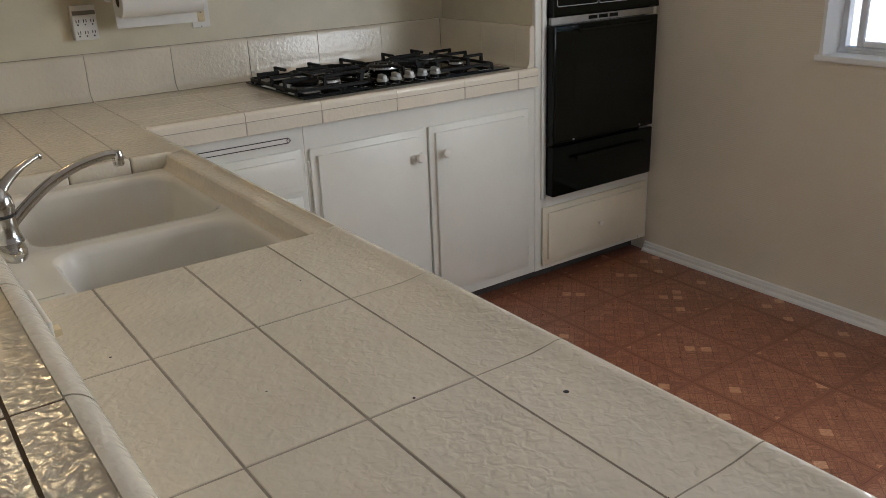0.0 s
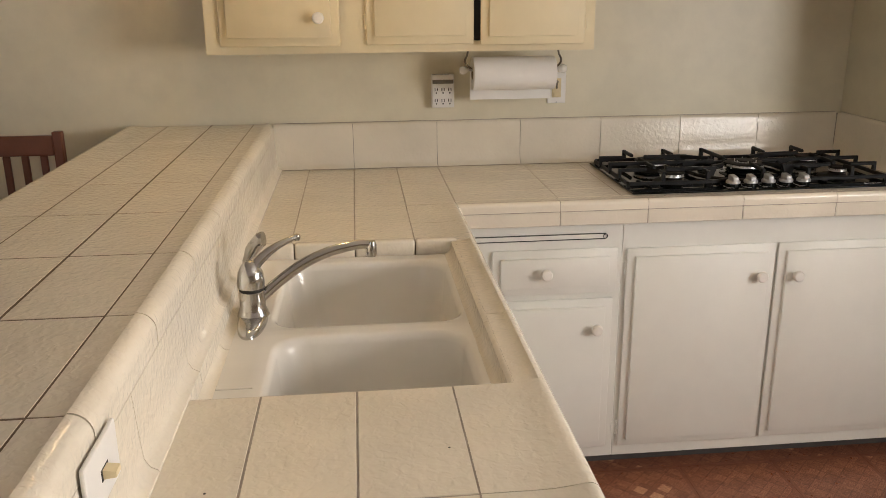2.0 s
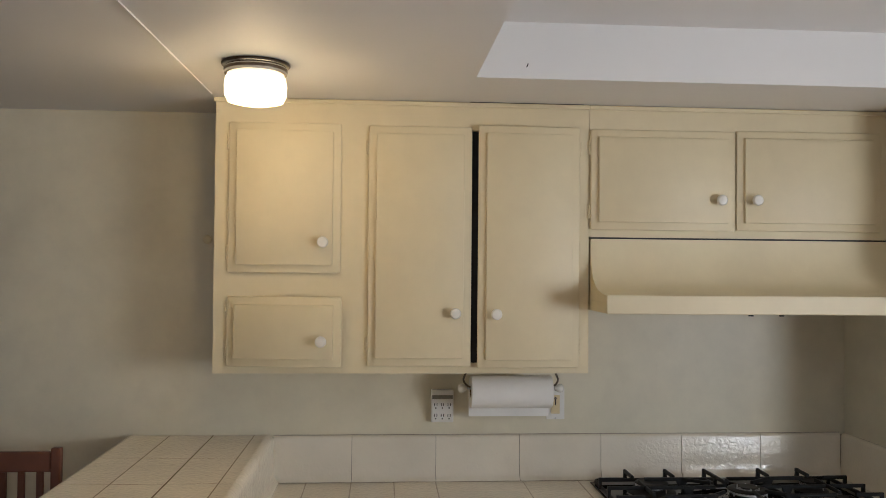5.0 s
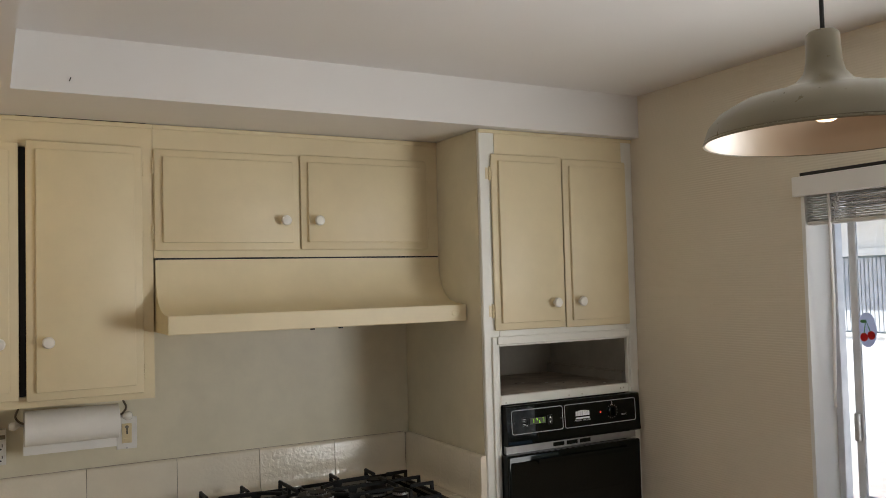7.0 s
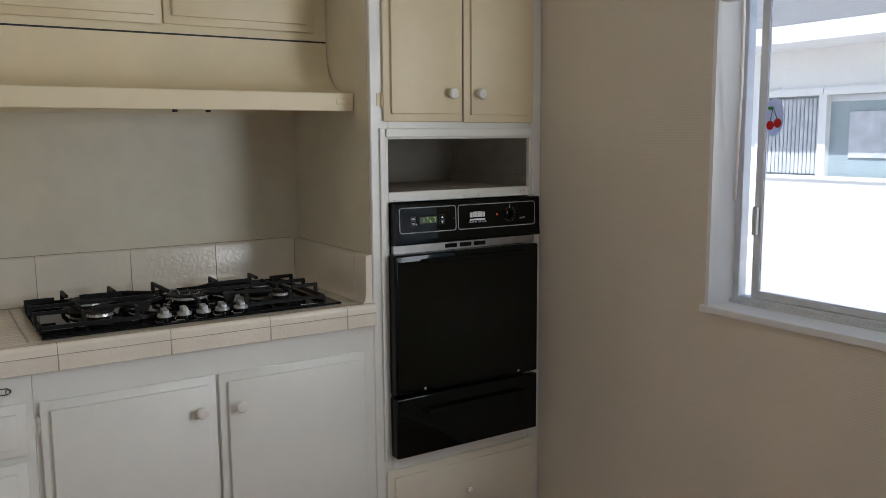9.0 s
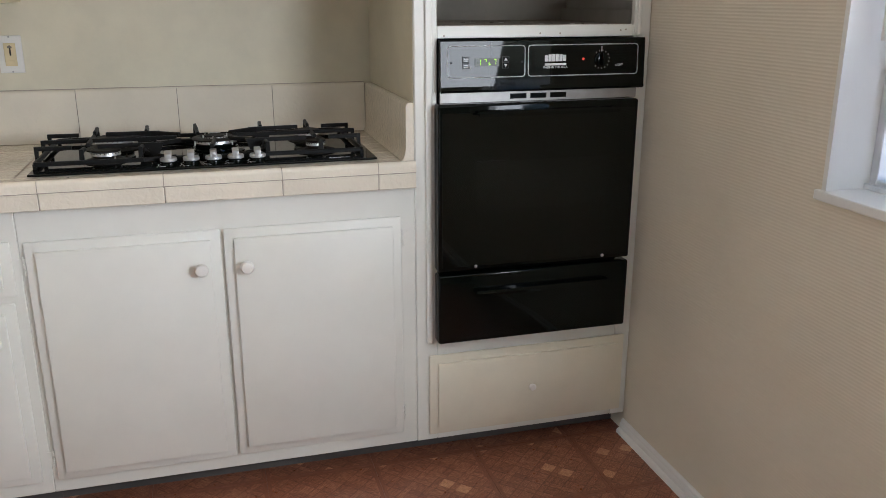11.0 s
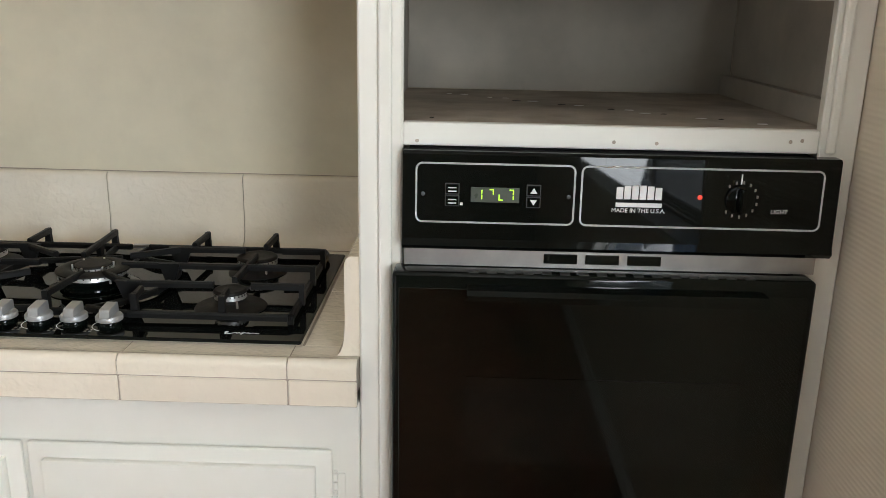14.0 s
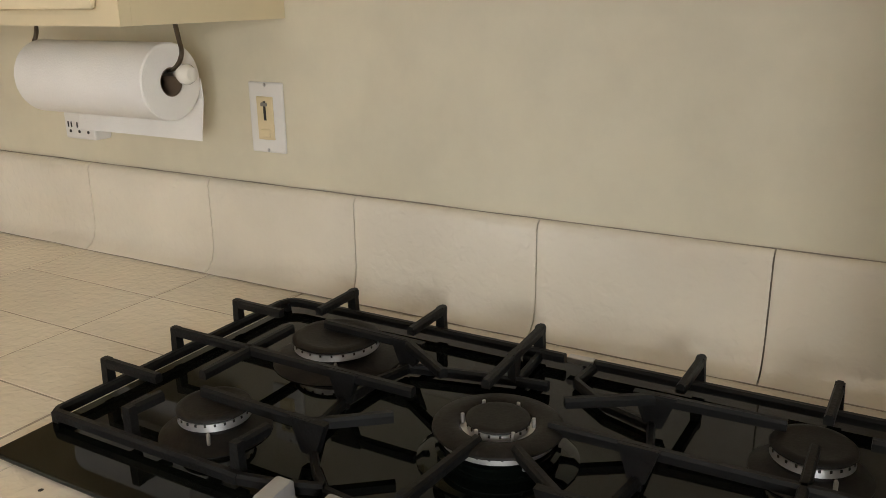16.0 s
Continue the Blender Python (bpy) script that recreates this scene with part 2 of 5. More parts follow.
KNOB = material("knob_paint", (0.82, 0.79, 0.72), 0.3, vary=0.05, scale=30, bump=0.0)
GREY_KNOB = material("grey_plastic", (0.40, 0.40, 0.40), 0.38, 0.35, vary=0.08, scale=40)
CAP = material("burner_cap_enamel", (0.016, 0.014, 0.012), 0.55, spec=0.25, vary=0.35, scale=45, fine=300, bump=0.15, mottle=0.3)
PAPER = material("paper_towel", (0.86, 0.84, 0.80), 0.9, vary=0.04, scale=12, fine=300, bump=0.3)
PLATE = material("plate_plastic", (0.80, 0.78, 0.74), 0.35, vary=0.04, scale=20)
IVORY = material("ivory_plastic", (0.74, 0.62, 0.38), 0.4, vary=0.06, scale=20)
# near-black for dark parts, and for the shade in gaps, slots and openings
DARK = material("dark_parts_and_gap_shade", (0.02, 0.018, 0.016), 0.6, vary=0.1)
GREY_BROWN = material("grey_brown_plastic", (0.22, 0.20, 0.17), 0.5)
WOOD = material("reddish_wood", (0.16, 0.055, 0.028), 0.4, vary=0.25, scale=9, fine=120, bump=0.1)
BOARD = material("dusty_shelf_board", (0.46, 0.40, 0.32), 0.85, vary=0.3, scale=12, fine=150, bump=0.3)
# brown cardboard, darkened to hold the shade deep inside the tube
CORE = material("shaded_cardboard", (0.16, 0.11, 0.07), 0.9, vary=0.15, scale=20)
CUBBY = material("unpainted_panel", (0.50, 0.46, 0.39), 0.8, vary=0.2, scale=7, fine=120, bump=0.15)
STUCCO = material("white_stucco", (0.82, 0.81, 0.78), 0.85, vary=0.05, scale=2, fine=40, bump=0.3)
EAVE = material("eave_paint", (0.70, 0.70, 0.70), 0.7, vary=0.05)
ROOF = material("roof_shingle", (0.22, 0.21, 0.20), 0.9, vary=0.2, scale=6)
GROUND = material("concrete", (0.52, 0.50, 0.47), 0.9, vary=0.15, scale=1.5, fine=30, bump=0.2)
PANE = glass("window_glass")
OPAL = glow("lit_glass", (1.0, 0.78, 0.45), 2.1)
BULB = glow("lit_bulb", (1.0, 0.76, 0.48), 1.45)
# pendant enamel: cream and white, both darkened to carry its backlit shade
SHADE = material("shaded_cream_enamel", (0.21, 0.18, 0.115), 0.3, vary=0.05, scale=10, bump=0.0)
SHADE_IN = material("shaded_white_enamel", (0.52, 0.42, 0.31), 0.35, vary=0.04, bump=0.0)
BLIND = material("blind_slat", (0.62, 0.60, 0.56), 0.5, vary=0.1, scale=15)
PRINT = material("white_print", (0.80, 0.80, 0.80), 0.4, vary=0.03, bump=0.0)
WORN_METAL = material("worn_metal", (0.16, 0.13, 0.10), 0.35, 1.0, vary=0.3, scale=40, bump=0.0)
RIM_GREY = material("dark_grey_plastic", (0.05, 0.05, 0.05), 0.4, bump=0.0)
CLOCK_GREEN = glow("clock_green", (0.45, 0.9, 0.02), 0.62)
LCD = material("display", (0.07, 0.08, 0.065), 0.3, vary=0.03, bump=0.0)
RED_DOT = glow("red_indicator", (0.9, 0.06, 0.03), 0.25)
BRASS = material("painted_brass", (0.62, 0.56, 0.44), 0.4, 0.4, vary=0.1, scale=40)

# ---- building helpers ----
ORIGIN = {}


def thing(name, at, label, category, group="", kind=""):
    ob = new(name)
    ob.empty_display_size = 0.05
    ob.location = at
    ORIGIN[ob.name] = Vector(at)
    return tagged(ob, label, category, group, kind)


def part(name, bm, mat, parent=None, label="", smooth=False):
    me = bpy.data.meshes.new(name)
    o = ORIGIN[parent.name] if parent else Vector((0, 0, 0))
    if o.length:
        bmesh.ops.translate(bm, verts=bm.verts, vec=-o)
    bmesh.ops.recalc_face_normals(bm, faces=bm.faces)
    if smooth:
        for f in bm.faces:
            f.smooth = True
    bm.to_mesh(me)
    bm.free()
    me.materials.append(mat)
    if smooth:
        me.set_sharp_from_angle(angle=radians(40))
    ob = new(name, me)
    if parent:
        ob.parent = parent
    ORIGIN[ob.name] = o
    if label:
        ob["label"] = label
    return ob


def solo(name, bm, mat, label, category, group="", kind="", smooth=False):
    return tagged(part(name, bm, mat, None, "", smooth), label, category, group, kind)


def box(bm, x0, x1, y0, y1, z0, z1, bevel=0.0, seg=2):
    vs = [bm.verts.new((x, y, z)) for x in (x0, x1) for y in (y0, y1) for z in (z0, z1)]
    fs = [bm.faces.new([vs[i] for i in q]) for q in ((0, 1, 3, 2), (4, 6, 7, 5), (0, 4, 5, 1), (2, 3, 7, 6), (0, 2, 6, 4), (1, 5, 7, 3))]
    if bevel:
        es = list({e for f in fs for e in f.edges})
        bmesh.ops.bevel(bm, geom=es, offset=bevel, segments=seg, profile=0.5, affect="EDGES")
    return bm


def B(x0, x1, y0, y1, z0, z1, bevel=0.0, seg=2):
    return box(bmesh.new(), x0, x1, y0, y1, z0, z1, bevel, seg)


def lathe(bm, profile, m=Matrix(), n=24):
    """Spin (radius, height) pairs round the z axis of m."""
    rings = []
    for r, h in profile:
        if r < 1e-6:
            rings.append([bm.verts.new(m @ Vector((0, 0, h)))])
        else:
            rings.append([bm.verts.new(m @ Vector((r * math.cos(k * math.tau / n), r * math.sin(k * math.tau / n), h))) for k in range(n)])
    for p, q in zip(rings, rings[1:]):
        for k in range(n):
            a, b2, c, d = p[k % len(p)], p[(k + 1) % len(p)], q[(k + 1) % len(q)], q[k % len(q)]
            vs = []
            for v in (a, b2, c, d):
                if v not in vs:
                    vs.append(v)
            if len(vs) > 2:
                bm.faces.new(vs)
    return bm


def L(profile, m=Matrix(), n=24):
    return lathe(bmesh.new(), profile, m, n)


def extrude(bm, outline, axis, a, b2):
    """A closed outline swept straight along an axis: 'x' takes (y, z), 'y' takes (x, z), 'z' takes (x, y)."""
    put = {"x": lambda u, v, w: (w, u, v), "y": lambda u, v, w: (u, w, v), "z": lambda u, v, w: (u, v, w)}[axis]
    lo = [bm.verts.new(put(u, v, a)) for u, v in outline]
    hi = [bm.verts.new(put(u, v, b2)) for u, v in outline]
    bm.faces.new(lo)
    bm.faces.new(hi[::-1])
    n = len(outline)
    for k in range(n):
        bm.faces.new((lo[k], hi[k], hi[(k + 1) % n], lo[(k + 1) % n]))
    return bm


def tube(bm, points, radius, n=10, flat=1.0):
    """A round bar along a line of points; radius may be a list."""
    pts = [Vector(p) for p in points]
    rs = radius if isinstance(radius, (list, tuple)) else [radius] * len(pts)
    rings = []
    up = Vector((0, 0, 1))
    for k, p in enumerate(pts):
        d = (pts[min(k + 1, len(pts) - 1)] - pts[max(k - 1, 0)]).normalized()
        s = d.cross(up)
        if s.length < 0.05:
            s = d.cross(Vector((0, 1, 0)))
        s.normalize()
        w = s.cross(d).normalized()
        rings.append([bm.verts.new(p + rs[k] * (math.cos(j * math.tau / n) * s + flat * math.sin(j * math.tau / n) * w)) for j in range(n)])
    for p, q in zip(rings, rings[1:]):
        for j in range(n):
            bm.faces.new((p[j], p[(j + 1) % n], q[(j + 1) % n], q[j]))
    bm.faces.new(rings[0][::-1])
    bm.faces.new(rings[-1])
    return bm


def smooth_line(points, n=8):
    """Catmull-Rom line through points."""
    p = [Vector(q) for q in points]
    p = [2 * p[0] - p[1]] + p + [2 * p[-1] - p[-2]]
    out = []
    for i in range(1, len(p) - 2):
        for k in range(n):
            t = k / n
            out.append(0.5 * (2 * p[i] + (p[i + 1] - p[i - 1]) * t + (2 * p[i - 1] - 5 * p[i] + 4 * p[i + 1] - p[i + 2]) * t * t + (3 * p[i] - p[i - 1] - 3 * p[i + 1] + p[i + 2]) * t ** 3))
    return out + [p[-2]]


# ---- structure ----
XR, YB, FACE, LOW, HIGH = 2.94, 3.155, 2.53, 2.22, 2.383
XL, YF = -3.0, -2.6
FZ = -0.038
WIN_Y0, WIN_Y1, WIN_Z0, WIN_Z1 = -0.25, 1.755, 0.945, 1.93


def wall(name, bm, mat, label):
    return solo(name, bm, mat, label, "wall", kind="structure")


wall("wall_back", B(XL - 0.15, XR + 0.15, YB, YB + 0.12, FZ, 2.6), WALL, "off-white painted plaster wall behind the counter")
bm = bmesh.new()
for y0, y1, z0, z1 in ((YF, WIN_Y0, FZ, 2.6), (WIN_Y1, YB, FZ, 2.6), (WIN_Y0, WIN_Y1, FZ, WIN_Z0), (WIN_Y0, WIN_Y1, WIN_Z1, 2.6)):
    box(bm, XR, XR + 0.15, y0, y1, z0, z1)
wall("wall_window", bm, PAPER_WALL, "beige wall with finely ribbed wallpaper round the window")
# the doorway is unseen, added only to hold the rear fill lamp
bm = bmesh.new()
for x0, x1, z0, z1 in ((XL - 0.15, -1.5, FZ, 2.6), (-0.6, XR + 0.15, FZ, 2.6), (-1.5, -0.6, 2.06, 2.6)):
    box(bm, x0, x1, YF - 0.12, YF, z0, z1)
wall("wall_rear", bm, TAN, "plain unseen tan wall, dark to cut fill light, with an added doorway")
# unseen as well; its dark colour keeps the fill low
bm = B(XL - 0.12, XL, YF, YB, FZ, 2.6)
wall("wall_dining", bm, TAN, "plain unseen tan wall of the dining side, dark to cut fill light")
CX, CY = 0.76, 2.483
bm = bmesh.new()
box(bm, XL, CX, YF, YB, LOW, 2.6)
box(bm, CX, XR, CY, YB, LOW, 2.6)
solo("ceiling_low", bm, CEILING, "lowered white painted ceiling over the counters", "ceiling", kind="structure")
solo("ceiling_high", B(CX, XR, YF, CY, HIGH, 2.6), CEILING, "raised white painted ceiling over the kitchen floor", "ceiling", kind="structure")
solo("ceiling_seam", tube(bmesh.new(), [(-0.05, 0.2 + 0.1 * k, LOW - 0.0005 + 0.0008 * math.sin(k * 1.7)) for k in range(27)], 0.003, 6), CEILING, "thin raised seam in the painted ceiling", "trim", kind="structure")
bm = extrude(bmesh.new(), [(XR - 0.014, FZ), (XR - 0.014, FZ + 0.030), (XR - 0.011, FZ + 0.033), (XR - 0.010, FZ + 0.041), (XR - 0.006, FZ + 0.045), (XR - 0.001, FZ + 0.046), (XR - 0.001, FZ)], "y", YF, FACE - 0.002)
extrude(bm, [(XR - 0.026, FZ), (XR - 0.024, FZ + 0.009), (XR - 0.018, FZ + 0.015), (XR - 0.0141, FZ + 0.016), (XR - 0.0141, FZ)], "y", YF, FACE - 0.002)
solo("baseboard", bm, TRIM, "white painted baseboard with a quarter-round shoe", "baseboard", kind="structure")
solo("ground", B(-60, 200, -80, 120, -0.5, -0.12), GROUND, "pale concrete ground outside the house", "ground", kind="structure")

# ---- window wall: window, blind ----
win = thing("window_1", (XR + 0.1, 1.03, WIN_Z0), "aluminium sliding window in a deep white reveal", "window", kind="structure")
bm = bmesh.new()
box(bm, XR - 0.002, XR + 0.149, WIN_Y1 - 0.012, WIN_Y1 + 0.001, WIN_Z0, WIN_Z1)
box(bm, XR - 0.002, XR + 0.149, WIN_Y0 - 0.001, WIN_Y0 + 0.012, WIN_Z0, WIN_Z1)
box(bm, XR - 0.002, XR + 0.149, WIN_Y0, WIN_Y1, WIN_Z1 - 0.012, WIN_Z1 + 0.001)
part("window_reveal", bm, TRIM, win)
part("window_sill", B(XR - 0.010, XR + 0.149, WIN_Y0 - 0.015, WIN_Y1 + 0.015, WIN_Z0 - 0.018, WIN_Z0 + 0.004, 0.003), TRIM, win)
FX = XR + 0.105
bm = bmesh.new()
y0, y1, z0, z1 = WIN_Y0 + 0.012, WIN_Y1 - 0.012, WIN_Z0 + 0.004, WIN_Z1 - 0.012
for q in ((y1 - 0.022, y1, z0, z1), (y0, y0 + 0.022, z0, z1), (y0 + 0.022, y1 - 0.022, z0, z0 + 0.022), (y0 + 0.022, y1 - 0.022, z1 - 0.022, z1)):
    box(bm, FX, FX + 0.035, *q, 0.002, 1)
box(bm, FX - 0.012, FX - 0.001, y0, y1, z0, z0 + 0.012, 0.001, 1)
part("window_frame", bm, ALUMINIUM, win)
sash = part("sash", box(box(box(box(bmesh.new(), FX + 0.004, FX + 0.02, y1 - 0.088, y1 - 0.062, z0 + 0.022, z1 - 0.022, 0.003, 1), FX + 0.004, FX + 0.02, 0.72, 0.748, z0 + 0.022, z1 - 0.022, 0.003, 1), FX + 0.004, FX + 0.02, 0.748, y1 - 0.088, z0 + 0.022, z0 + 0.044, 0.003, 1), FX + 0.004, FX + 0.02, 0.748, y1 - 0.088, z1 - 0.044, z1 - 0.022, 0.003, 1), ALUMINIUM, win)
part("latch", B(FX - 0.010, FX + 0.004, y1 - 0.082, y1 - 0.066, 1.158, 1.242, 0.003), STEEL, sash)
for q in ((0.748, y1 - 0.088, FX + 0.010), (y0 + 0.022, 0.73, FX + 0.024), ):
    p = part("pane", B(q[2], q[2] + 0.003, q[0], q[1], z0 + 0.040, z1 - 0.040), PANE, win)
    p.visible_shadow = False

blind = thing("window_blind", (XR, 1.03, WIN_Z1), "raised pale slatted blind under a white valance", "blind")
VY0, VY1 = WIN_Y0 - 0.02, WIN_Y1 + 0.014
part("valance", B(XR - 0.026, XR - 0.001, VY0, VY1, 1.912, 1.974, 0.003), TRIM, blind)
part("headrail", B(XR - 0.012, XR + 0.030, VY0 + 0.02, VY1 - 0.02, 1.975, 1.986, 0.001, 1), DARK, blind)
for k in range(13):
    zz = 1.836 + 0.0074 * k
    bend = 0.004 * math.sin(k * 2.3)
    bm = extrude(bmesh.new(), [(XR + 0.004 + bend, zz), (XR + 0.020 + bend, zz + 0.003), (XR + 0.038 + bend, zz), (XR + 0.038 + bend, zz + 0.0016), (XR + 0.020 + bend, zz + 0.0046), (XR + 0.004 + bend, zz + 0.0016)], "y", WIN_Y0 + 0.02, WIN_Y1 - 0.014)
    part("slat", bm, BLIND, blind)
part("bottom_rail", B(XR + 0.002, XR + 0.040, WIN_Y0 + 0.02, WIN_Y1 - 0.014, 1.822, 1.834, 0.003), BLIND, blind)
for yy in (1.63, 1.30, 0.95):
    bm = tube(bmesh.new(), smooth_line([(XR - 0.002 - 0.006 * (j % 2), yy + 0.012 * math.sin(j * 2.1), 1.825 + 0.014 * j) for j in range(8)], 4), 0.0022, 6)
    tube(bm, smooth_line([(XR - 0.004 - 0.005 * ((j + 1) % 2), yy + 0.010 * math.cos(j * 2.7), 1.825 + 0.014 * j) for j in range(8)], 4), 0.002, 6)
    part("ladder_cord", bm, BLIND, blind)
part("tilt_wand", tube(bmesh.new(), [(XR - 0.005, 1.655, 1.925), (XR + 0.02, 1.672, 1.6), (XR + 0.060, 1.712, 1.26)], [0.0045, 0.005, 0.005], 8), PLATE, blind)

decal = thing("sun_catcher", (FX + 0.008, 1.645, 1.47), "oval plastic sticker with two red cherries on the window glass", "sticker")


def film_sheet(name, colour):
    """Thin coloured plastic that lets light through."""
    m = bpy.data.materials.new(name)
    m.use_nodes = True
    t = m.node_tree
    thin = t.nodes.new("ShaderNodeBsdfTranslucent")
    thin.inputs["Color"].default_value = (*colour, 1)
    front = t.nodes["Principled BSDF"]
    front.inputs["Base Color"].default_value, front.inputs["Roughness"].default_value = (*colour, 1), 0.3
    mix = t.nodes.new("ShaderNodeMixShader")
    mix.inputs[0].default_value = 0.3
    t.links.new(thin.outputs[0], mix.inputs[1])
    t.links.new(front.outputs[0], mix.inputs[2])
    t.links.new(mix.outputs[0], t.nodes["Material Output"].inputs[0])
    return m


OVAL = film_sheet("pale_film", (0.78, 0.82, 0.95))
CHERRY = film_sheet("red_film", (0.85, 0.06, 0.05))
LEAF = film_sheet("green_film", (0.15, 0.40, 0.12))


def disc_x(bm, x, cy, cz, ry, rz, th=0.0015, n=24):
    return extrude(bm, [(cy + ry * math.cos(k * math.tau / n), cz + rz * math.sin(k * math.tau / n)) for k in range(n)], "x", x - th, x)


SY, SZ = 1.630, 1.497
part("film", disc_x(bmesh.new(), FX + 0.008, SY, SZ, 0.031, 0.053), OVAL, decal)
part("cherry", disc_x(bmesh.new(), FX + 0.006, SY + 0.010, SZ - 0.022, 0.012, 0.013), CHERRY, decal)
part("cherry", disc_x(bmesh.new(), FX + 0.006, SY - 0.014, SZ - 0.016, 0.012, 0.013), CHERRY, decal)
part("stem", tube(bmesh.new(), [(FX + 0.005, SY + 0.010, SZ - 0.012), (FX + 0.005, SY + 0.002, SZ + 0.03), (FX + 0.005, SY - 0.012, SZ - 0.006)], 0.0014, 6), LEAF, decal)
part("leaf", disc_x(bmesh.new(), FX + 0.005, SY + 0.010, SZ + 0.026, 0.009, 0.005), LEAF, decal)

# ---- outside ----
NX = 9.3
house = thing("neighbouring_house", (NX, 5.0, 0), "white stucco single-storey house with grey eaves and sliding windows", "house")
WZ0, WZ1 = 1.0, 1.86
bm = bmesh.new()
PANES = ((5.62, 6.36), (4.05, 5.53))
edges = [-8.0, 4.05, 5.53, 5.62, 6.36, 16.0]
box(bm, NX, NX + 0.2, -8, 16, -0.12, WZ0)
box(bm, NX, NX + 0.2, -8, 16, WZ1, 2.5)
for y0, y1 in ((-8.0, 4.05), (6.36, 16.0)):
    box(bm, NX, NX + 0.2, y0, y1, WZ0, WZ1)
part("wall", bm, STUCCO, house)
part("roof", extrude(bmesh.new(), [(NX - 0.75, 2.40), (NX - 0.75, 2.52), (NX + 4, 3.9), (NX + 4, 2.40)], "y", -8.5, 16.5), ROOF, house)
part("fascia", B(NX - 0.78, NX - 0.751, -8.5, 16.5, 2.36, 2.53), EAVE, house)
part("soffit", B(NX - 0.75, NX, -8.5, 16.5, 2.36, 2.395), EAVE, house)
DARK_GLASS = material("dark_window_glass", (0.34, 0.40, 0.42), 0.06, vary=0.1, bump=0.0)
CURTAIN = material("grey_curtain", (0.56, 0.57, 0.59), 0.8, vary=0.2, scale=6)
for k, (y0, y1) in enumerate(PANES):
    w = part("window", box(box(box(box(bmesh.new(), NX - 0.03, NX + 0.05, y0 - 0.05, y1 + 0.05, WZ0 - 0.04, WZ0), NX - 0.03, NX + 0.05, y0 - 0.05, y1 + 0.05, WZ1, WZ1 + 0.08), NX - 0.03, NX + 0.05, y0 - 0.045, y0, WZ0, WZ1), NX - 0.03, NX + 0.05, y1, y1 + 0.045, WZ0, WZ1), TRIM, house)
    part("pane", B(NX + 0.055, NX + 0.07, y0, y1, WZ0, WZ1), DARK_GLASS, w)
    if k == 0:
        for j in range(14):
            yy = y0 + 0.02 + j * (y1 - y0 - 0.04) / 14
            part("curtain_fold", B(NX + 0.035, NX + 0.05, yy, yy + 0.042, WZ0 + 0.01, WZ1 - 0.02, 0.006, 1), CURTAIN, w)
    else:
        part("blind_edge", B(NX + 0.035, NX + 0.05, y0, y1, WZ1 - 0.07, WZ1), EAVE, w)
        part("inner_picture", B(NX + 0.035, NX + 0.05, 4.85, 5.30, 1.2, 1.68), CURTAIN, w)
solo("brick_paving", B(3.2, 7.5, -6, 12, -0.1199, -0.10, 0.004), material("brick_paving", (0.60, 0.52, 0.47), 0.9, vary=0.15, scale=10, mottle=0.15), "pinkish brick paving on the ground outside", "paving", kind="structure")

# ---- cabinet helpers ----


def knob(parent, x, y, z, mat=None, r=0.018, turn=None):
    m = Matrix.Translation((x, y, z)) @ Matrix.Rotation(radians(90), 4, "X")
    if turn:
        m = turn @ m
    prof = [(0.0, 0.0), (r * 0.42, 0.0), (r * 0.42, r * 0.7), (r * 0.75, r * 0.85), (r, r * 1.15), (r, r * 1.45), (r * 0.8, r * 1.7), (r * 0.4, r * 1.78), (0.0, r * 1.8)]
    return part("knob", L(prof, m, 20), mat or KNOB, parent, "", True)


def hinge(parent, x, y, z, side, mat):
    s = 1 if side == "right" else -1
    bm = box(bmesh.new(), x - 0.004, x + 0.004, y - 0.004, y, z - 0.025, z + 0.025, 0.001, 1)
    box(bm, x + s * 0.004, x + s * 0.016, y - 0.002, y - 0.0002, z - 0.020, z + 0.020)
    for dz in (-0.016, 0.0, 0.016):
        lathe(bm, [(0.0, -0.007), (0.0045, -0.006), (0.0045, 0.006), (0.0, 0.007)], Matrix.Translation((x, y - 0.004, z + dz)), 8)
    return part("hinge", bm, mat, parent)


def door(parent, x0, x1, z0, z1, y, mat, knob_at=None, hinges="", angle=0.0, name="door", knob_r=0.018, rim=0.026, hinge_in=0.10):
    """A lipped door: a slab with a raised field, its stepped rim worn round."""
    th, lift = 0.012, 0.011
    bm = bmesh.new()
    box(bm, x0, x1, y - th, y - 0.0018, z0, z1, 0.005, 2)
    box(bm, x0 + rim, x1 - rim, y - th - lift, y - th + 0.002, z0 + rim, z1 - rim, 0.003, 2)
    turn = None
    if angle:
        hx = x0 if hinges == "left" else x1
        turn = Matrix.Translation((hx, y, 0)) @ Matrix.Rotation(radians(angle), 4, "Z") @ Matrix.Translation((-hx, -y, 0))
        bmesh.ops.transform(bm, matrix=turn, verts=bm.verts)
    d = part(name, bm, mat, parent, "", True)
    if knob_at:
        knob(d, knob_at[0], y - th - lift, knob_at[1], KNOB, knob_r, turn)
    if hinges:
        hx = x0 - 0.003 if hinges == "left" else x1 + 0.003
        for hz in (z0 + hinge_in, z1 - hinge_in):
            hinge(parent, hx, y, hz, "left" if hinges == "left" else "right", mat)
    return d


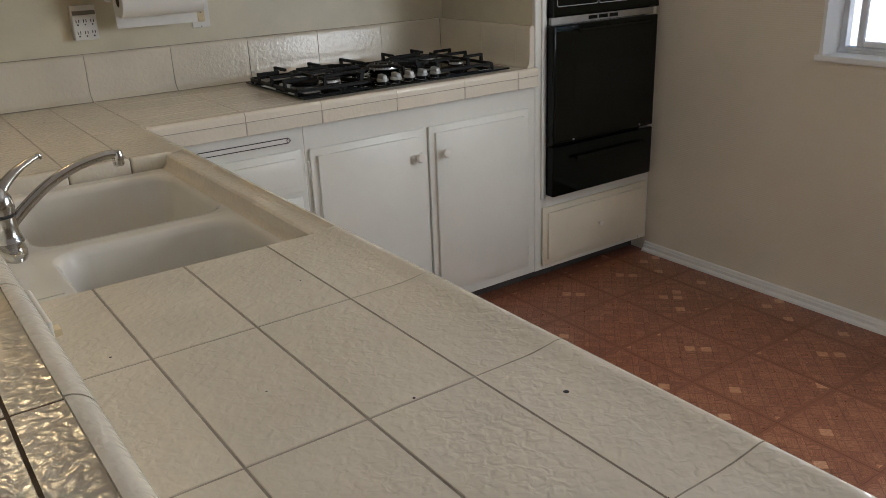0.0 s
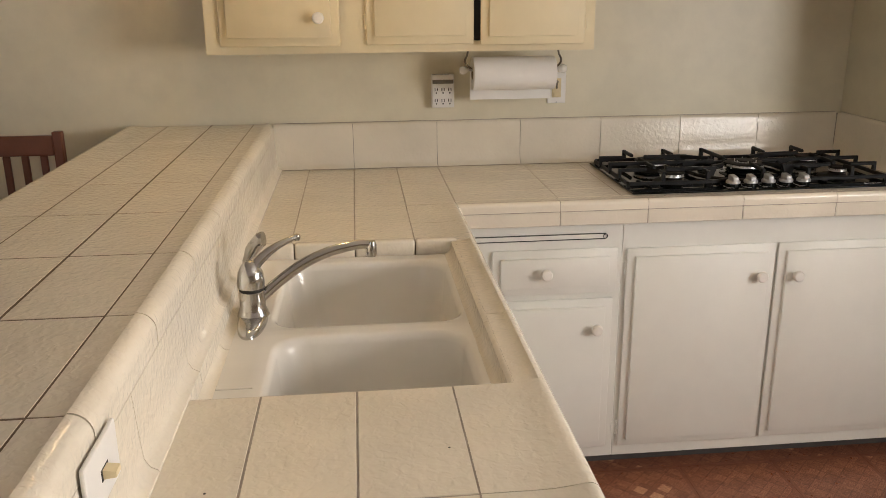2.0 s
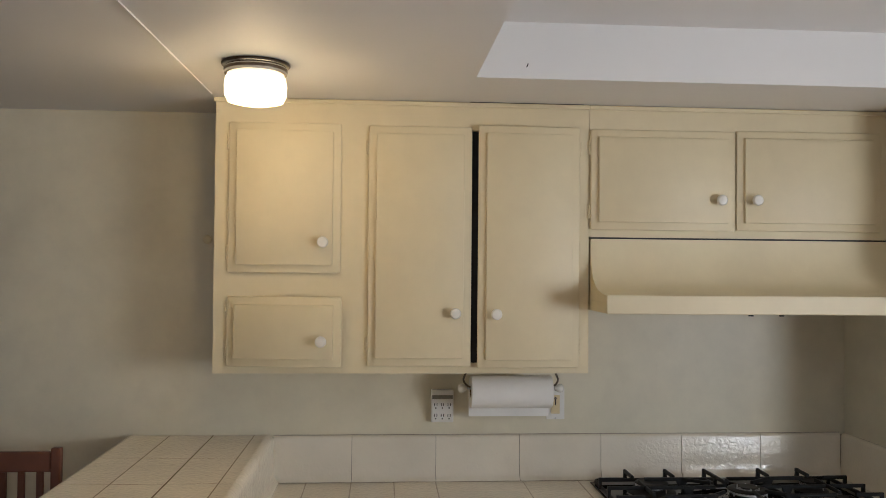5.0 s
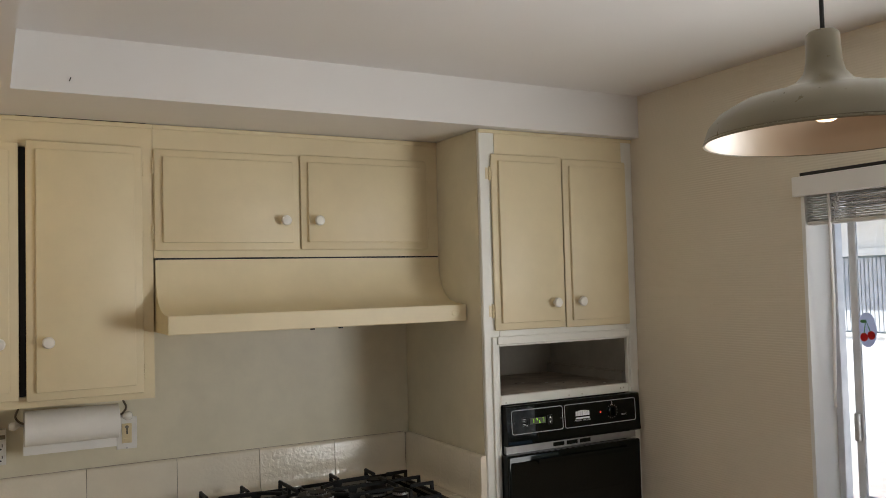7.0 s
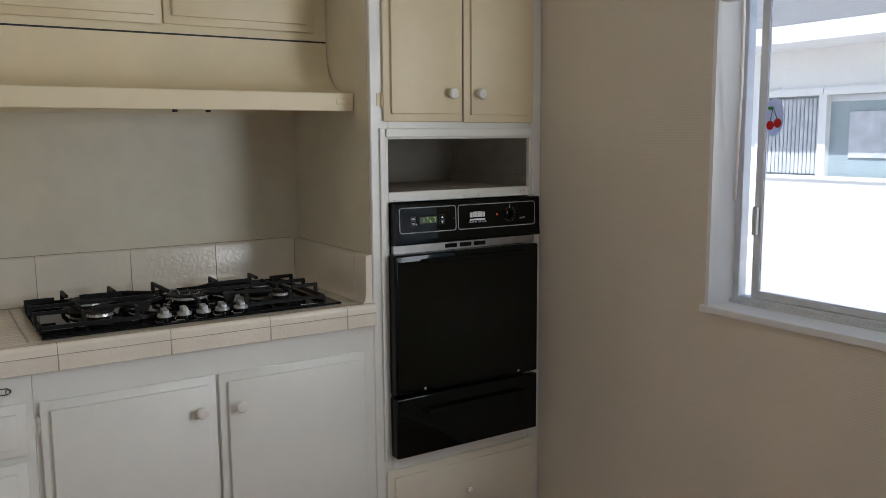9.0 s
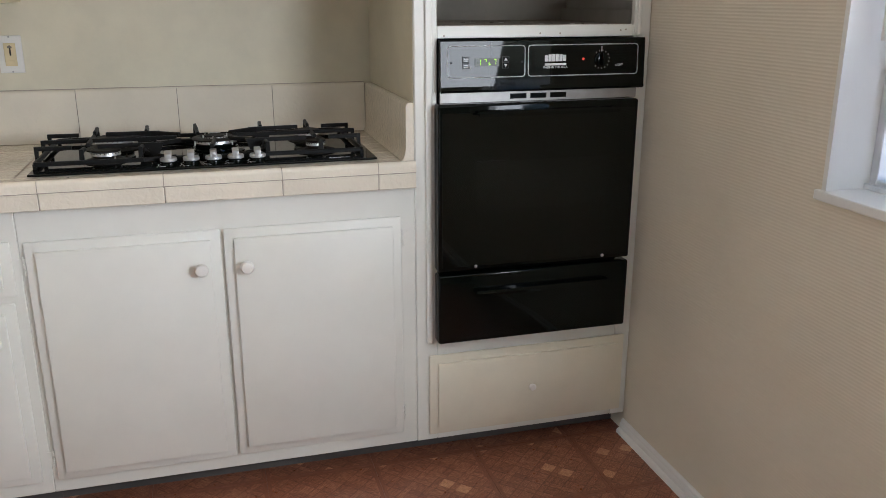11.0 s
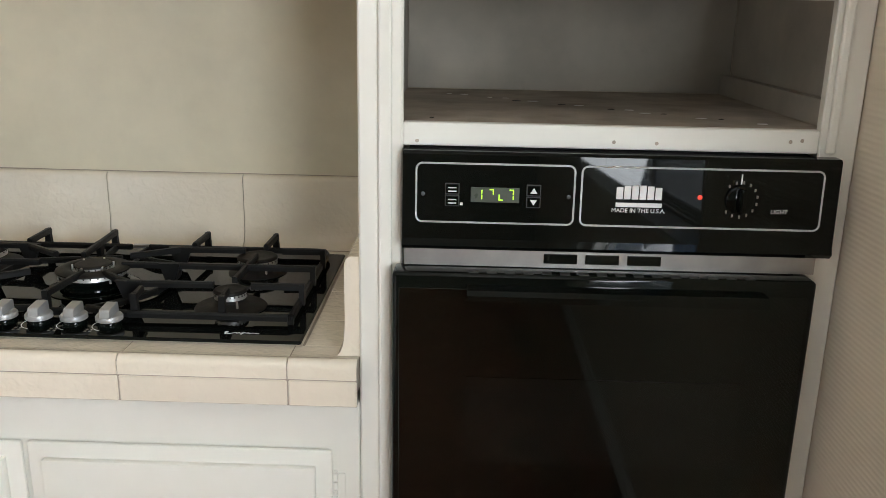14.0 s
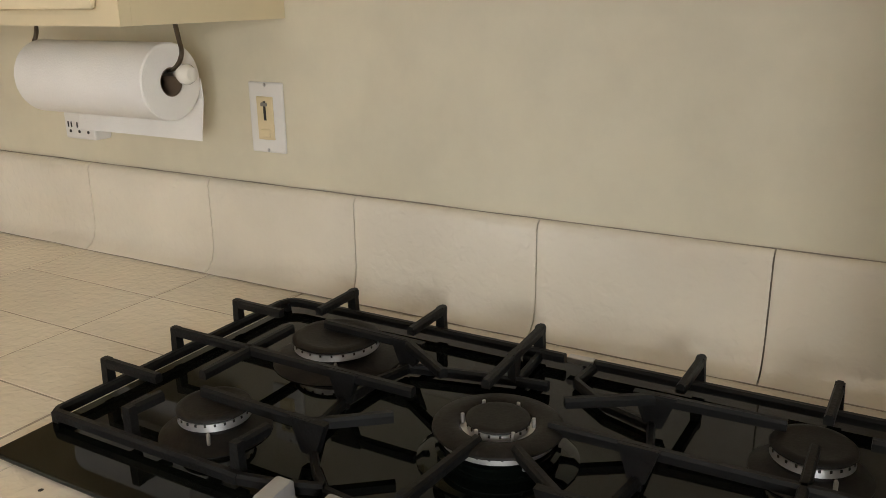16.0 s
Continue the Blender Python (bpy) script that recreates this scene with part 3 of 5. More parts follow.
# ---- base cabinets ----
unit = thing("drawer_base_cabinet", (0.95, 2.84, FZ), "white painted base cabinet with a drawer, door and pull-out board", "cabinet")
bm = B(0.70, 1.2065, FACE, YB - 0.002, 0.032, 0.832, 0.002, 1)
part("body", bm, WHITE, unit)
part("toe_kick", B(0.70, 1.2065, FACE + 0.085, FACE + 0.10, FZ, 0.0315), TOE, unit)
door(unit, 0.80, 1.190, 0.612, 0.757, FACE, WHITE, (0.962, 0.687), name="drawer")
door(unit, 0.80, 1.182, 0.072, 0.594, FACE, WHITE, (1.127, 0.50))
board = part("pull_out_board", B(0.745, 1.155, FACE - 0.006, FACE + 0.0, 0.783, 0.803, 0.0045, 3), WHITE, unit)
for s in (0.785, 0.8015):
    part("board_groove", B(0.75, 1.150, FACE - 0.0072, FACE - 0.005, s - 0.0012, s + 0.0012), DARK, board)
part("board_slot", L([(0.0, 0), (0.006, 0), (0.0075, 0.004), (0.006, 0.006)], Matrix.Translation((1.150, FACE - 0.003, 0.793)) @ Matrix.Rotation(radians(90), 4, "X"), 12), DARK, board)

unit = thing("cooktop_base_cabinet", (1.72, 2.84, FZ), "white painted two-door base cabinet under the cooktop", "cabinet")
part("body", B(1.2070, 2.2365, FACE, YB - 0.002, 0.032, 0.832, 0.002, 1), WHITE, unit)
part("toe_kick", B(1.2070, 2.2365, FACE + 0.085, FACE + 0.10, FZ, 0.0315), TOE, unit)
door(unit, 1.220, 1.699, 0.072, 0.752, FACE, WHITE, (1.646, 0.652), "left", hinge_in=0.065)
door(unit, 1.707, 2.194, 0.074, 0.752, FACE, WHITE, (1.763, 0.650), "right", hinge_in=0.065)

unit = thing("peninsula_cabinet", (0.4, 1.2, FZ), "white painted base cabinet of the peninsula under the sink", "cabinet")
bm = B(0.650, 0.668, 0.26, 2.528, 0.032, 0.855)
box(bm, 0.130, 0.650, 0.26, 0.278, 0.032, 0.855)
box(bm, 0.130, 0.650, 0.278, 2.5, 0.032, 0.06)
part("body", bm, WHITE, unit)
part("toe_kick", B(0.58, 0.595, 0.30, 2.528, FZ, 0.0315), TOE, unit)
for y0, y1 in ((0.30, 0.72), (0.76, 1.18), (1.26, 1.70), (1.74, 2.18)):
    part("door", B(0.6685, 0.682, y0, y1, 0.07, 0.74, 0.004), WHITE, unit)

# ---- tall oven cabinet ----
tall = thing("oven_cabinet", (2.59, 2.84, FZ), "tall cream and white oven cabinet with an open niche", "cabinet")
TX0, TX1 = 2.2375, XR - 0.002
part("side_panel", B(TX0, TX0 + 0.019, FACE + 0.0195, YB - 0.001, 0.03, LOW - 0.002), WALL, tall, "off-white painted side")
bm = bmesh.new()
box(bm, TX0, 2.302, FACE, FACE + 0.019, 0.03, LOW - 0.002, 0.003, 1)
box(bm, 2.886, TX1, FACE, FACE + 0.019, 0.03, LOW - 0.002, 0.002, 1)
for z0, z1 in ((0.03, 0.062), (0.300, 0.364), (1.235, 1.268), (1.442, 1.515)):
    box(bm, 2.302, 2.886, FACE + 0.001, FACE + 0.019, z0, z1, 0.002, 1)
part("face_frame", bm, WHITE, tall)
part("top_rail", B(2.302, 2.886, FACE + 0.0005, FACE + 0.019, 2.10, LOW - 0.002), CREAM, tall)
part("crown_strip", B(TX0 - 0.004, TX1, FACE - 0.006, FACE - 0.0005, LOW - 0.016, LOW - 0.002, 0.002, 1), CREAM, tall)
bm = bmesh.new()
for x0, x1, z0, z1 in ((2.267, 2.287, 0.352, 1.478), (2.893, 2.908, 1.236, 1.478), (2.290, 2.893, 1.448, 1.478)):
    box(bm, x0, x1, FACE - 0.008, FACE - 0.0005, z0, z1, 0.004, 2)
part("moulding", bm, WHITE, tall)
part("shelf", B(TX0 + 0.02, TX1, FACE + 0.0195, YB - 0.06, 1.246, 1.266), BOARD, tall, "dusty unpainted shelf board")
part("niche_back", B(TX0 + 0.0325, TX1 - 0.0125, YB - 0.058, YB - 0.045, 1.2665, 1.477), CUBBY, tall, "stained unpainted panel")
part("niche_side", B(TX0 + 0.0195, TX0 + 0.032, FACE + 0.02, YB - 0.06, 1.2665, 1.477), CUBBY, tall)
part("niche_side", B(TX1 - 0.012, TX1, FACE + 0.02, YB - 0.06, 1.2665, 1.477), CUBBY, tall)
for k in range(16):
    fx, fy, r = 2.34 + 0.52 * ((k * 0.618) % 1), 2.60 + 0.42 * ((k * 0.377) % 1), 0.002 + 0.004 * ((k * 0.71) % 1)
    part("paint_flake", L([(0.0, 0.0012), (r, 0.0008), (r * 1.1, 0.0)], Matrix.Translation((fx, fy, 1.2661)) @ Matrix.Diagonal((1.6, 0.8, 1, 1)), 6), PLATE if k % 3 else DARK, tall)
part("niche_cleat", B(TX1 - 0.032, TX1 - 0.0122, FACE + 0.06, YB - 0.06, 1.2665, 1.305), CUBBY, tall)
for x in (2.322, 2.846, 2.862, 2.60, 2.66):
    part("nail_hole", L([(0.0, 0.0006), (0.0025, 0.0005), (0.0028, 0.0)], Matrix.Translation((x, FACE + 0.0009, 1.2475 + 0.006 * math.sin(x * 40))) @ Matrix.Rotation(radians(90), 4, "X"), 8), BOARD, tall)
part("niche_top", B(TX0 + 0.02, TX1, FACE + 0.0195, YB - 0.06, 1.478, 1.50), CUBBY, tall)
part("toe_kick", B(TX0, TX1, FACE + 0.085, FACE + 0.10, FZ, 0.0295), TOE, tall)
door(tall, 2.280, 2.588, 1.499, 2.130, FACE, CREAM, (2.530, 1.592), "left", hinge_in=0.07)
door(tall, 2.592, 2.896, 1.497, 2.126, FACE, CREAM, (2.645, 1.593), hinge_in=0.07)
dr = door(tall, 2.274, 2.916, 0.052, 0.315, FACE, PALE_CREAM, (2.598, 0.183), name="drawer", knob_r=0.011)

# ---- upper cabinets ----
UF, UB = 2.85, YB - 0.001
upper = thing("upper_cabinet", (0.57, 3.0, 1.327), "cream painted wall cabinet with doors slightly ajar", "cabinet")
bm = bmesh.new()
box(bm, -0.045, 1.1805, UF + 0.018, UB, 1.327, LOW - 0.002)
part("body", bm, CREAM, upper)
bm = bmesh.new()
for x0, x1, z0, z1 in ((-0.045, 0.010, 1.327, 2.218), (0.352, 0.458, 1.327, 2.218), (1.130, 1.1805, 1.327, 2.218), (0.010, 0.352, 1.327, 1.360), (0.010, 0.352, 1.565, 1.662), (0.010, 0.352, 2.128, 2.218), (0.458, 1.130, 1.327, 1.360), (0.458, 1.130, 2.125, 2.218)):
    box(bm, x0, x1, UF, UF + 0.0178, z0, z1)
part("face_frame", bm, CREAM, upper)
# dark strip standing in for the shade in the crack above the crown
part("top_gap_shade", B(0.78, 1.16, UF - 0.0068, UF - 0.001, LOW - 0.0018, LOW - 0.0004), DARK, upper)
# dark sheet in front of the solid body: the shade seen between the doors
part("inside_shade", B(0.47, 1.12, UF + 0.012, UF + 0.017, 1.361, 2.124), DARK, upper)
part("crown_strip", B(-0.050, 1.181, UF - 0.007, UF - 0.0005, LOW - 0.017, LOW - 0.002, 0.002, 1), CREAM, upper)
door(upper, 0.000, 0.361, 1.652, 2.138, UF, CREAM, (0.305, 1.752), "left", hinge_in=0.065)
door(upper, 0.000, 0.372, 1.351, 1.576, UF, CREAM, (0.312, 1.436), "left", angle=-6.5, hinge_in=0.04)
door(upper, 0.449, 0.788, 1.351, 2.135, UF, CREAM, (0.734, 1.525), "left", hinge_in=0.07)
door(upper, 0.806, 1.146, 1.347, 2.141, UF, CREAM, (0.863, 1.524), "right", angle=3.0, hinge_in=0.07)

upper2 = thing("hood_cabinet", (1.71, 3.0, 1.78), "cream painted two-door wall cabinet over the hood", "cabinet")
part("body", B(1.1815, 2.2365, UF, UB, 1.779, LOW - 0.002), CREAM, upper2)
part("crown_strip", B(1.1815, 2.2365, UF - 0.007, UF - 0.0005, LOW - 0.017, LOW - 0.002, 0.002, 1), CREAM, upper2)
door(upper2, 1.1835, 1.677, 1.803, 2.138, UF, CREAM, (1.617, 1.905), "left", hinge_in=0.06)
door(upper2, 1.681, 2.186, 1.805, 2.142, UF, CREAM, (1.739, 1.906), "right", hinge_in=0.06)

hood = thing("range_hood", (1.71, 2.9, 1.535), "cream painted curved metal range hood under the cabinet", "hood")
# thin dark box in place of the shadow line between canopy and cabinet
part("seam_shade", B(1.187, 2.233, 2.8465, 2.8495, 1.7735, 1.7788), DARK, hood)
curve = [(2.845, 1.773), (2.845, 1.735), (2.838, 1.695), (2.822, 1.660), (2.798, 1.632), (2.765, 1.612), (2.720, 1.600), (2.665, 1.594)]
part("canopy", extrude(bmesh.new(), curve + [(2.652, 1.594), (2.652, 1.57), (UB, 1.57), (UB, 1.773)], "x", 1.186, 2.234), CREAM, hood, "", True)
bm = B(1.186, 2.234, 2.640, 2.6515, 1.535, 1.594, 0.003)
box(bm, 1.186, 1.196, 2.652, UB, 1.537, 1.5695)
box(bm, 2.224, 2.234, 2.652, UB, 1.537, 1.5695)
box(bm, 1.196, 2.224, 3.140, UB, 1.537, 1.5695)
part("lip", bm, CREAM, hood)
part("filter", B(1.40, 2.02, 2.72, 3.06, 1.560, 1.5695, 0.002, 1), STEEL, hood)
part("badge", B(2.172, 2.205, 2.637, 2.6395, 1.556, 1.574, 0.001, 1), CREAM, hood)
for x in (1.66, 1.76):
    part("control", L([(0.0, 0), (0.008, 0), (0.008, 0.02), (0.0, 0.02)], Matrix.Translation((x, 2.68, 1.5285)), 12), DARK, hood)

# ---- oven ----
oven = thing("wall_oven", (2.6, 2.8, 0.345), "black built-in gas oven with a broiler drawer and steel vent strip", "oven")
OX0, OX1 = 2.304, 2.910
part("casing", B(2.310, 2.884, FACE + 0.0195, 3.08, 0.35, 1.23), DARK, oven)
bm = extrude(bmesh.new(), [(2.528, 1.232), (2.506, 1.232), (2.502, 1.228), (2.497, 1.108), (2.494, 1.098), (2.500, 1.092), (2.528, 1.092)], "x", OX0, OX1)
panel = part("control_panel", bm, BLACK_GLASS, oven)
PY = 2.497


def ring(parent, x0, x1, z0, z1, y, w=0.0028, r=0.010):
    """A thin printed line round a rounded rectangle."""
    bm = bmesh.new()

    def loop(d):
        out = []
        for cx, cz, a0 in ((x1 - r, z1 - r, 0), (x0 + r, z1 - r, 90), (x0 + r, z0 + r, 180), (x1 - r, z0 + r, 270)):
            for k in range(5):
                a = radians(a0 + 22.5 * k)
                out.append((cx + (r - d) * math.cos(a), cz + (r - d) * math.sin(a)))
        return out
    o, i = loop(0), loop(w)

    def yy(z):
        return y + (z - 1.11) * 0.0417
    vo = [bm.verts.new((x, yy(z), z)) for x, z in o]
    vi = [bm.verts.new((x, yy(z), z)) for x, z in i]
    n = len(o)
    for k in range(n):
        bm.faces.new((vo[k], vo[(k + 1) % n], vi[(k + 1) % n], vi[k]))
    bmesh.ops.solidify(bm, geom=bm.faces[:], thickness=0.0004)
    return part("printed_outline", bm, PRINT, parent)


ring(panel, 2.322, 2.546, 1.131, 1.217, PY - 0.0006)
ring(panel, 2.553, 2.889, 1.131, 1.217, PY - 0.0006)
part("display", B(2.400, 2.468, PY + 0.0004, PY + 0.004, 1.162, 1.183), LCD, panel)
# lit strokes of the clock: 1, 7, L, 7 as far as they glow
for x, strokes in ((2.410, "bc"), (2.426, "ab"), (2.439, "ed"), (2.454, "abc")):
    for s in strokes:
        sx0, sx1, sz0, sz1 = {"a": (0.0, 0.006, 1.1795, 1.1810), "b": (0.0048, 0.0062, 1.1735, 1.1795), "c": (0.0048, 0.0062, 1.1665, 1.1720), "d": (0.0, 0.006, 1.1650, 1.1665), "e": (0.0, 0.0014, 1.1665, 1.1735)}[s]
        part("clock_stroke", B(x + sx0, x + sx1, PY - 0.0002, PY + 0.0008, sz0, sz1), CLOCK_GREEN, panel)
for x, z in ((2.365, 1.180), (2.365, 1.163), (2.479, 1.180), (2.479, 1.163)):
    part("button_rim", B(x - 0.0012, x + 0.0192, PY + 0.0012, PY + 0.004, z - 0.0082, z + 0.0082, 0.001, 1), RIM_GREY, panel)
    bt = part("button", B(x, x + 0.018, PY + 0.0004, PY + 0.004, z - 0.007, z + 0.007, 0.001, 1), BLACK, panel)
    if x > 2.4:
        s = 1 if z > 1.17 else -1
        part("arrow", extrude(bmesh.new(), [(x + 0.004, z - 0.004 * s), (x + 0.014, z - 0.004 * s), (x + 0.009, z + 0.004 * s)], "y", PY - 0.0004, PY + 0.0003), PRINT, bt)
    else:
        for dz in (0.002, -0.003):
            part("legend", B(x + 0.003, x + 0.015, PY - 0.0004, PY + 0.0003, z + dz - 0.0008, z + dz + 0.0008), PRINT, bt)
part("indicator", B(2.385, 2.389, PY - 0.0002, PY + 0.003, 1.157, 1.161), PRINT, panel)
for x in (2.333, 2.537):
    part("screw", L([(0.0, 0.0), (0.003, 0.0), (0.003, 0.002), (0.0, 0.0025)], Matrix.Translation((x, PY + 0.003, 1.172)) @ Matrix.Rotation(radians(90), 4, "X"), 10), RIM_GREY, panel)
# emblem: a striped arch over two lines
for k in range(6):
    h = 0.016 + 0.004 * math.sin(math.pi * (k + 0.5) / 6)
    part("emblem_bar", B(2.603 + k * 0.0108, 2.612 + k * 0.0108, PY + 0.001, PY + 0.0025, 1.171, 1.171 + h), PRINT, panel)
part("emblem_line", B(2.603, 2.667, PY + 0.0008, PY + 0.0022, 1.160, 1.166), PRINT, panel)
part("lamp", L([(0.0, 0.0), (0.0035, 0.0), (0.0035, 0.0015), (0.0, 0.002)], Matrix.Translation((2.719, PY + 0.0025, 1.176)) @ Matrix.Rotation(radians(90), 4, "X"), 12), RED_DOT, panel)
DIAL = Matrix.Translation((2.774, PY + 0.003, 1.174)) @ Matrix.Rotation(radians(90), 4, "X")
dial = part("dial", L([(0.0, 0.0), (0.020, 0.0), (0.020, 0.004), (0.017, 0.006), (0.0, 0.006)], DIAL, 28), BLACK, panel, "", True)
part("grip", B(2.7695, 2.7785, PY - 0.018, PY - 0.003, 1.157, 1.191, 0.003), BLACK, dial)
part("pointer", B(2.7732, 2.7748, PY + 0.0006, PY + 0.0022, 1.196, 1.210), PRINT, dial)
for k in range(12):
    a = radians(130 - k * 24)
    part("tick", B(2.774 + 0.0245 * math.cos(a) - 0.001, 2.774 + 0.0245 * math.cos(a) + 0.001, PY + 0.0004, PY + 0.003, 1.174 + 0.0245 * math.sin(a) - 0.002, 1.174 + 0.0245 * math.sin(a) + 0.002), GREY_BROWN, dial)


def letters(text, size, m, mat, parent, name="lettering", label=""):
    cu = bpy.data.curves.new(name, "FONT")
    cu.body, cu.size, cu.extrude, cu.align_x, cu.align_y = text, size, 0.0003, "CENTER", "CENTER"
    tmp = bpy.data.objects.new(name, cu)
    scene.collection.objects.link(tmp)
    me = bpy.data.meshes.new_from_object(tmp.evaluated_get(bpy.context.evaluated_depsgraph_get()))
    bpy.data.objects.remove(tmp)
    bm = bmesh.new()
    bm.from_mesh(me)
    bmesh.ops.transform(bm, matrix=m, verts=bm.verts)
    return part(name, bm, mat, parent, label)


UPRIGHT = Matrix.Rotation(radians(90), 4, "X")
letters("MADE IN THE U.S.A.", 0.0085, Matrix.Translation((2.635, PY + 0.0004, 1.155)) @ UPRIGHT, PRINT, panel)
letters("LIGHT", 0.0085, Matrix.Translation((2.830, PY + 0.0004, 1.158)) @ UPRIGHT, PRINT, panel)
strip = part("vent_strip", B(2.306, 2.896, 2.512, 2.528, 1.064, 1.0915), STRIP_STEEL, oven, "brushed steel vent strip")
for k in range(3):
    part("vent_slot", B(2.508 + k * 0.060, 2.556 + k * 0.060, 2.5095, 2.5125, 1.071, 1.085), BLACK, strip)


def dome_front(bm, x0, x1, z0, z1, y, depth):
    box(bm, x0, x1, y, y + depth, z0, z1, 0.007, 3)
    return bm


odoor = part("oven_door", dome_front(bmesh.new(), 2.291, 2.890, 0.587, 1.063, 2.478, 0.048), BLACK, oven, "", True)
OVEN_GLASS = material("oven_door_glass", (0.002, 0.003, 0.002), 0.04, vary=0.1, bump=0.0, spec=0.28, span=0.02)
part("door_glass", B(2.301, 2.880, 2.4765, 2.4785, 0.600, 1.040, 0.0008, 1), OVEN_GLASS, odoor)
OVEN_VIEW = material("oven_inner_glass", (0.004, 0.005, 0.004), 0.06, vary=0.1, bump=0.0, spec=0.30, span=0.04)
part("door_window", B(2.400, 2.800, 2.4755, 2.4770, 0.765, 0.905), OVEN_VIEW, odoor)
for k in range(16):
    part("vent_hole", B(2.40 + k * 0.026, 2.414 + k * 0.026, 2.482, 2.492, 1.0620, 1.0636), DARK, odoor)
bm = extrude(bmesh.new(), [(2.4765, 1.046), (2.452, 1.046), (2.446, 1.040), (2.447, 1.031), (2.452, 1.031), (2.456, 1.038), (2.4765, 1.039)], "x", 2.398, 2.815)
part("handle", bm, BLACK, odoor)
bdoor = part("broiler_drawer", dome_front(bmesh.new(), 2.292, 2.890, 0.366, 0.577, 2.478, 0.048), BLACK, oven, "", True)
bm = extrude(bmesh.new(), [(2.4775, 0.531), (2.452, 0.531), (2.446, 0.525), (2.447, 0.517), (2.452, 0.517), (2.456, 0.523), (2.4775, 0.524)], "x", 2.398, 2.815)
part("handle", bm, BLACK, bdoor)
for x, z in ((2.402, 0.600), (2.80, 0.600)):
    part("screw", L([(0.0, 0.0), (0.005, 0.0), (0.004, 0.003), (0.0, 0.004)], Matrix.Translation((x, 2.4765, z)) @ Matrix.Rotation(radians(90), 4, "X"), 12), STEEL, odoor)

# ---- tiled counters ----
CT = 0.905
GAP = 0.0010


def slab(bm, x0, x1, y0, y1, z0, z1, gap=None):
    """A flat tile with softened top edges."""
    g, b2 = gap or GAP, 0.0014
    lo = [bm.verts.new((x, y, z0)) for x, y in ((x0 + g, y0 + g), (x1 - g, y0 + g), (x1 - g, y1 - g), (x0 + g, y1 - g))]
    mid = [bm.verts.new((x, y, z1 - b2)) for x, y in ((x0 + g, y0 + g), (x1 - g, y0 + g), (x1 - g, y1 - g), (x0 + g, y1 - g))]
    hi = [bm.verts.new((x, y, z1)) for x, y in ((x0 + g + b2, y0 + g + b2), (x1 - g - b2, y0 + g + b2), (x1 - g - b2, y1 - g - b2), (x0 + g + b2, y1 - g - b2))]
    for p, q in ((lo, mid), (mid, hi)):
        for k in range(4):
            bm.faces.new((p[k], p[(k + 1) % 4], q[(k + 1) % 4], q[k]))
    bm.faces.new(hi)
    bm.faces.new(lo[::-1])
    return bm


def cap(a, edge, z, drop, lift=0.006, r=0.016):
    """Outline of an edge tile, from its flat inner end a out to a lifted rounded lip that drops over the edge."""
    s = 1 if edge > a else -1
    pts = [(a, z - 0.010), (a, z)]
    w = abs(edge - a)
    for f, h in ((0.45, 0.0), (0.6, 0.12), (0.75, 0.55), (0.85, 0.95)):
        if w * f < w - r:
            pts.append((a + s * w * f, z + lift * h))
    for k in range(7):
        t = radians(90 - 15 * k)
        pts.append((edge - s * (r - r * math.cos(t)), z + lift - r + r * math.sin(t)))
    pts += [(edge, z - drop), (edge - s * 0.010, z - drop), (edge - s * 0.012, z - 0.012)]
    return pts


counter = thing("tiled_counter", (0.8, 2.0, 0.855), "L-shaped counter of glossy off-white ceramic tiles with dark grout", "counter")
SX0, SX1, SY0, SY1 = 0.132, 0.640, 1.337, 2.150
PEN0, EDGE, FRONT = 0.245, 0.700, 2.505
bm = bmesh.new()
for q in ((0.125, 0.690, PEN0 + 0.01, SY0), (0.640, 0.690, SY0, SY1), (0.115, 0.690, SY1 + 0.02, YB - 0.001), (0.690, 2.2365, FRONT + 0.012, YB - 0.001)):
    box(bm, *q, 0.858, CT - 0.0009)
part("grout_bed", bm, GROUT, counter)
part("front_substrate", B(0.692, 2.2355, FRONT + 0.003, FRONT + 0.0119, 0.834, CT - 0.004), GROUT, counter)
part("edge_substrate", B(0.6905, EDGE - 0.003, PEN0 + 0.01, FRONT, 0.834, CT - 0.004), GROUT, counter)


def tile(x0, x1, y0, y1, parent=None, z=CT):
    part("tile", slab(bmesh.new(), x0, x1, y0, y1, z - 0.010, z, 0.0017 if z > 1 else None), TILE, parent or counter)


def edge_run_y(cuts, a, edge, z, drop, parent, lift=0.006, r=0.016, gap=GAP):
    for y0, y1 in zip(cuts, cuts[1:]):
        part("edge_tile", extrude(bmesh.new(), cap(a, edge, z, drop, lift, r), "y", y0 + gap, y1 - gap), TILE, parent, "", True)


ROWS_Y = [PEN0, 0.427, 0.730, 1.035, SY0]
COLS = [0.128, 0.247, 0.395, 0.546]
for y0, y1 in zip(ROWS_Y, ROWS_Y[1:]):
    for x0, x1 in zip(COLS, COLS[1:]):
        tile(x0, x1, y0, y1)
edge_run_y(ROWS_Y, 0.546 + GAP, EDGE, CT, 0.030, counter)
edge_run_y([SY0, 1.64, 1.94, SY1 + 0.005], 0.645, EDGE, CT, 0.030, counter, 0.006)
for x0, x1 in ((0.118, 0.234), (0.234, 0.393)):
    for y0, y1 in (((SY1 + 0.03, 2.66), (2.66, 3.139)) if x0 < 0.2 else ((SY1 + 0.03, 2.49), (2.49, 2.80), (2.80, 3.139))):
        tile(x0, x1, y0, y1)
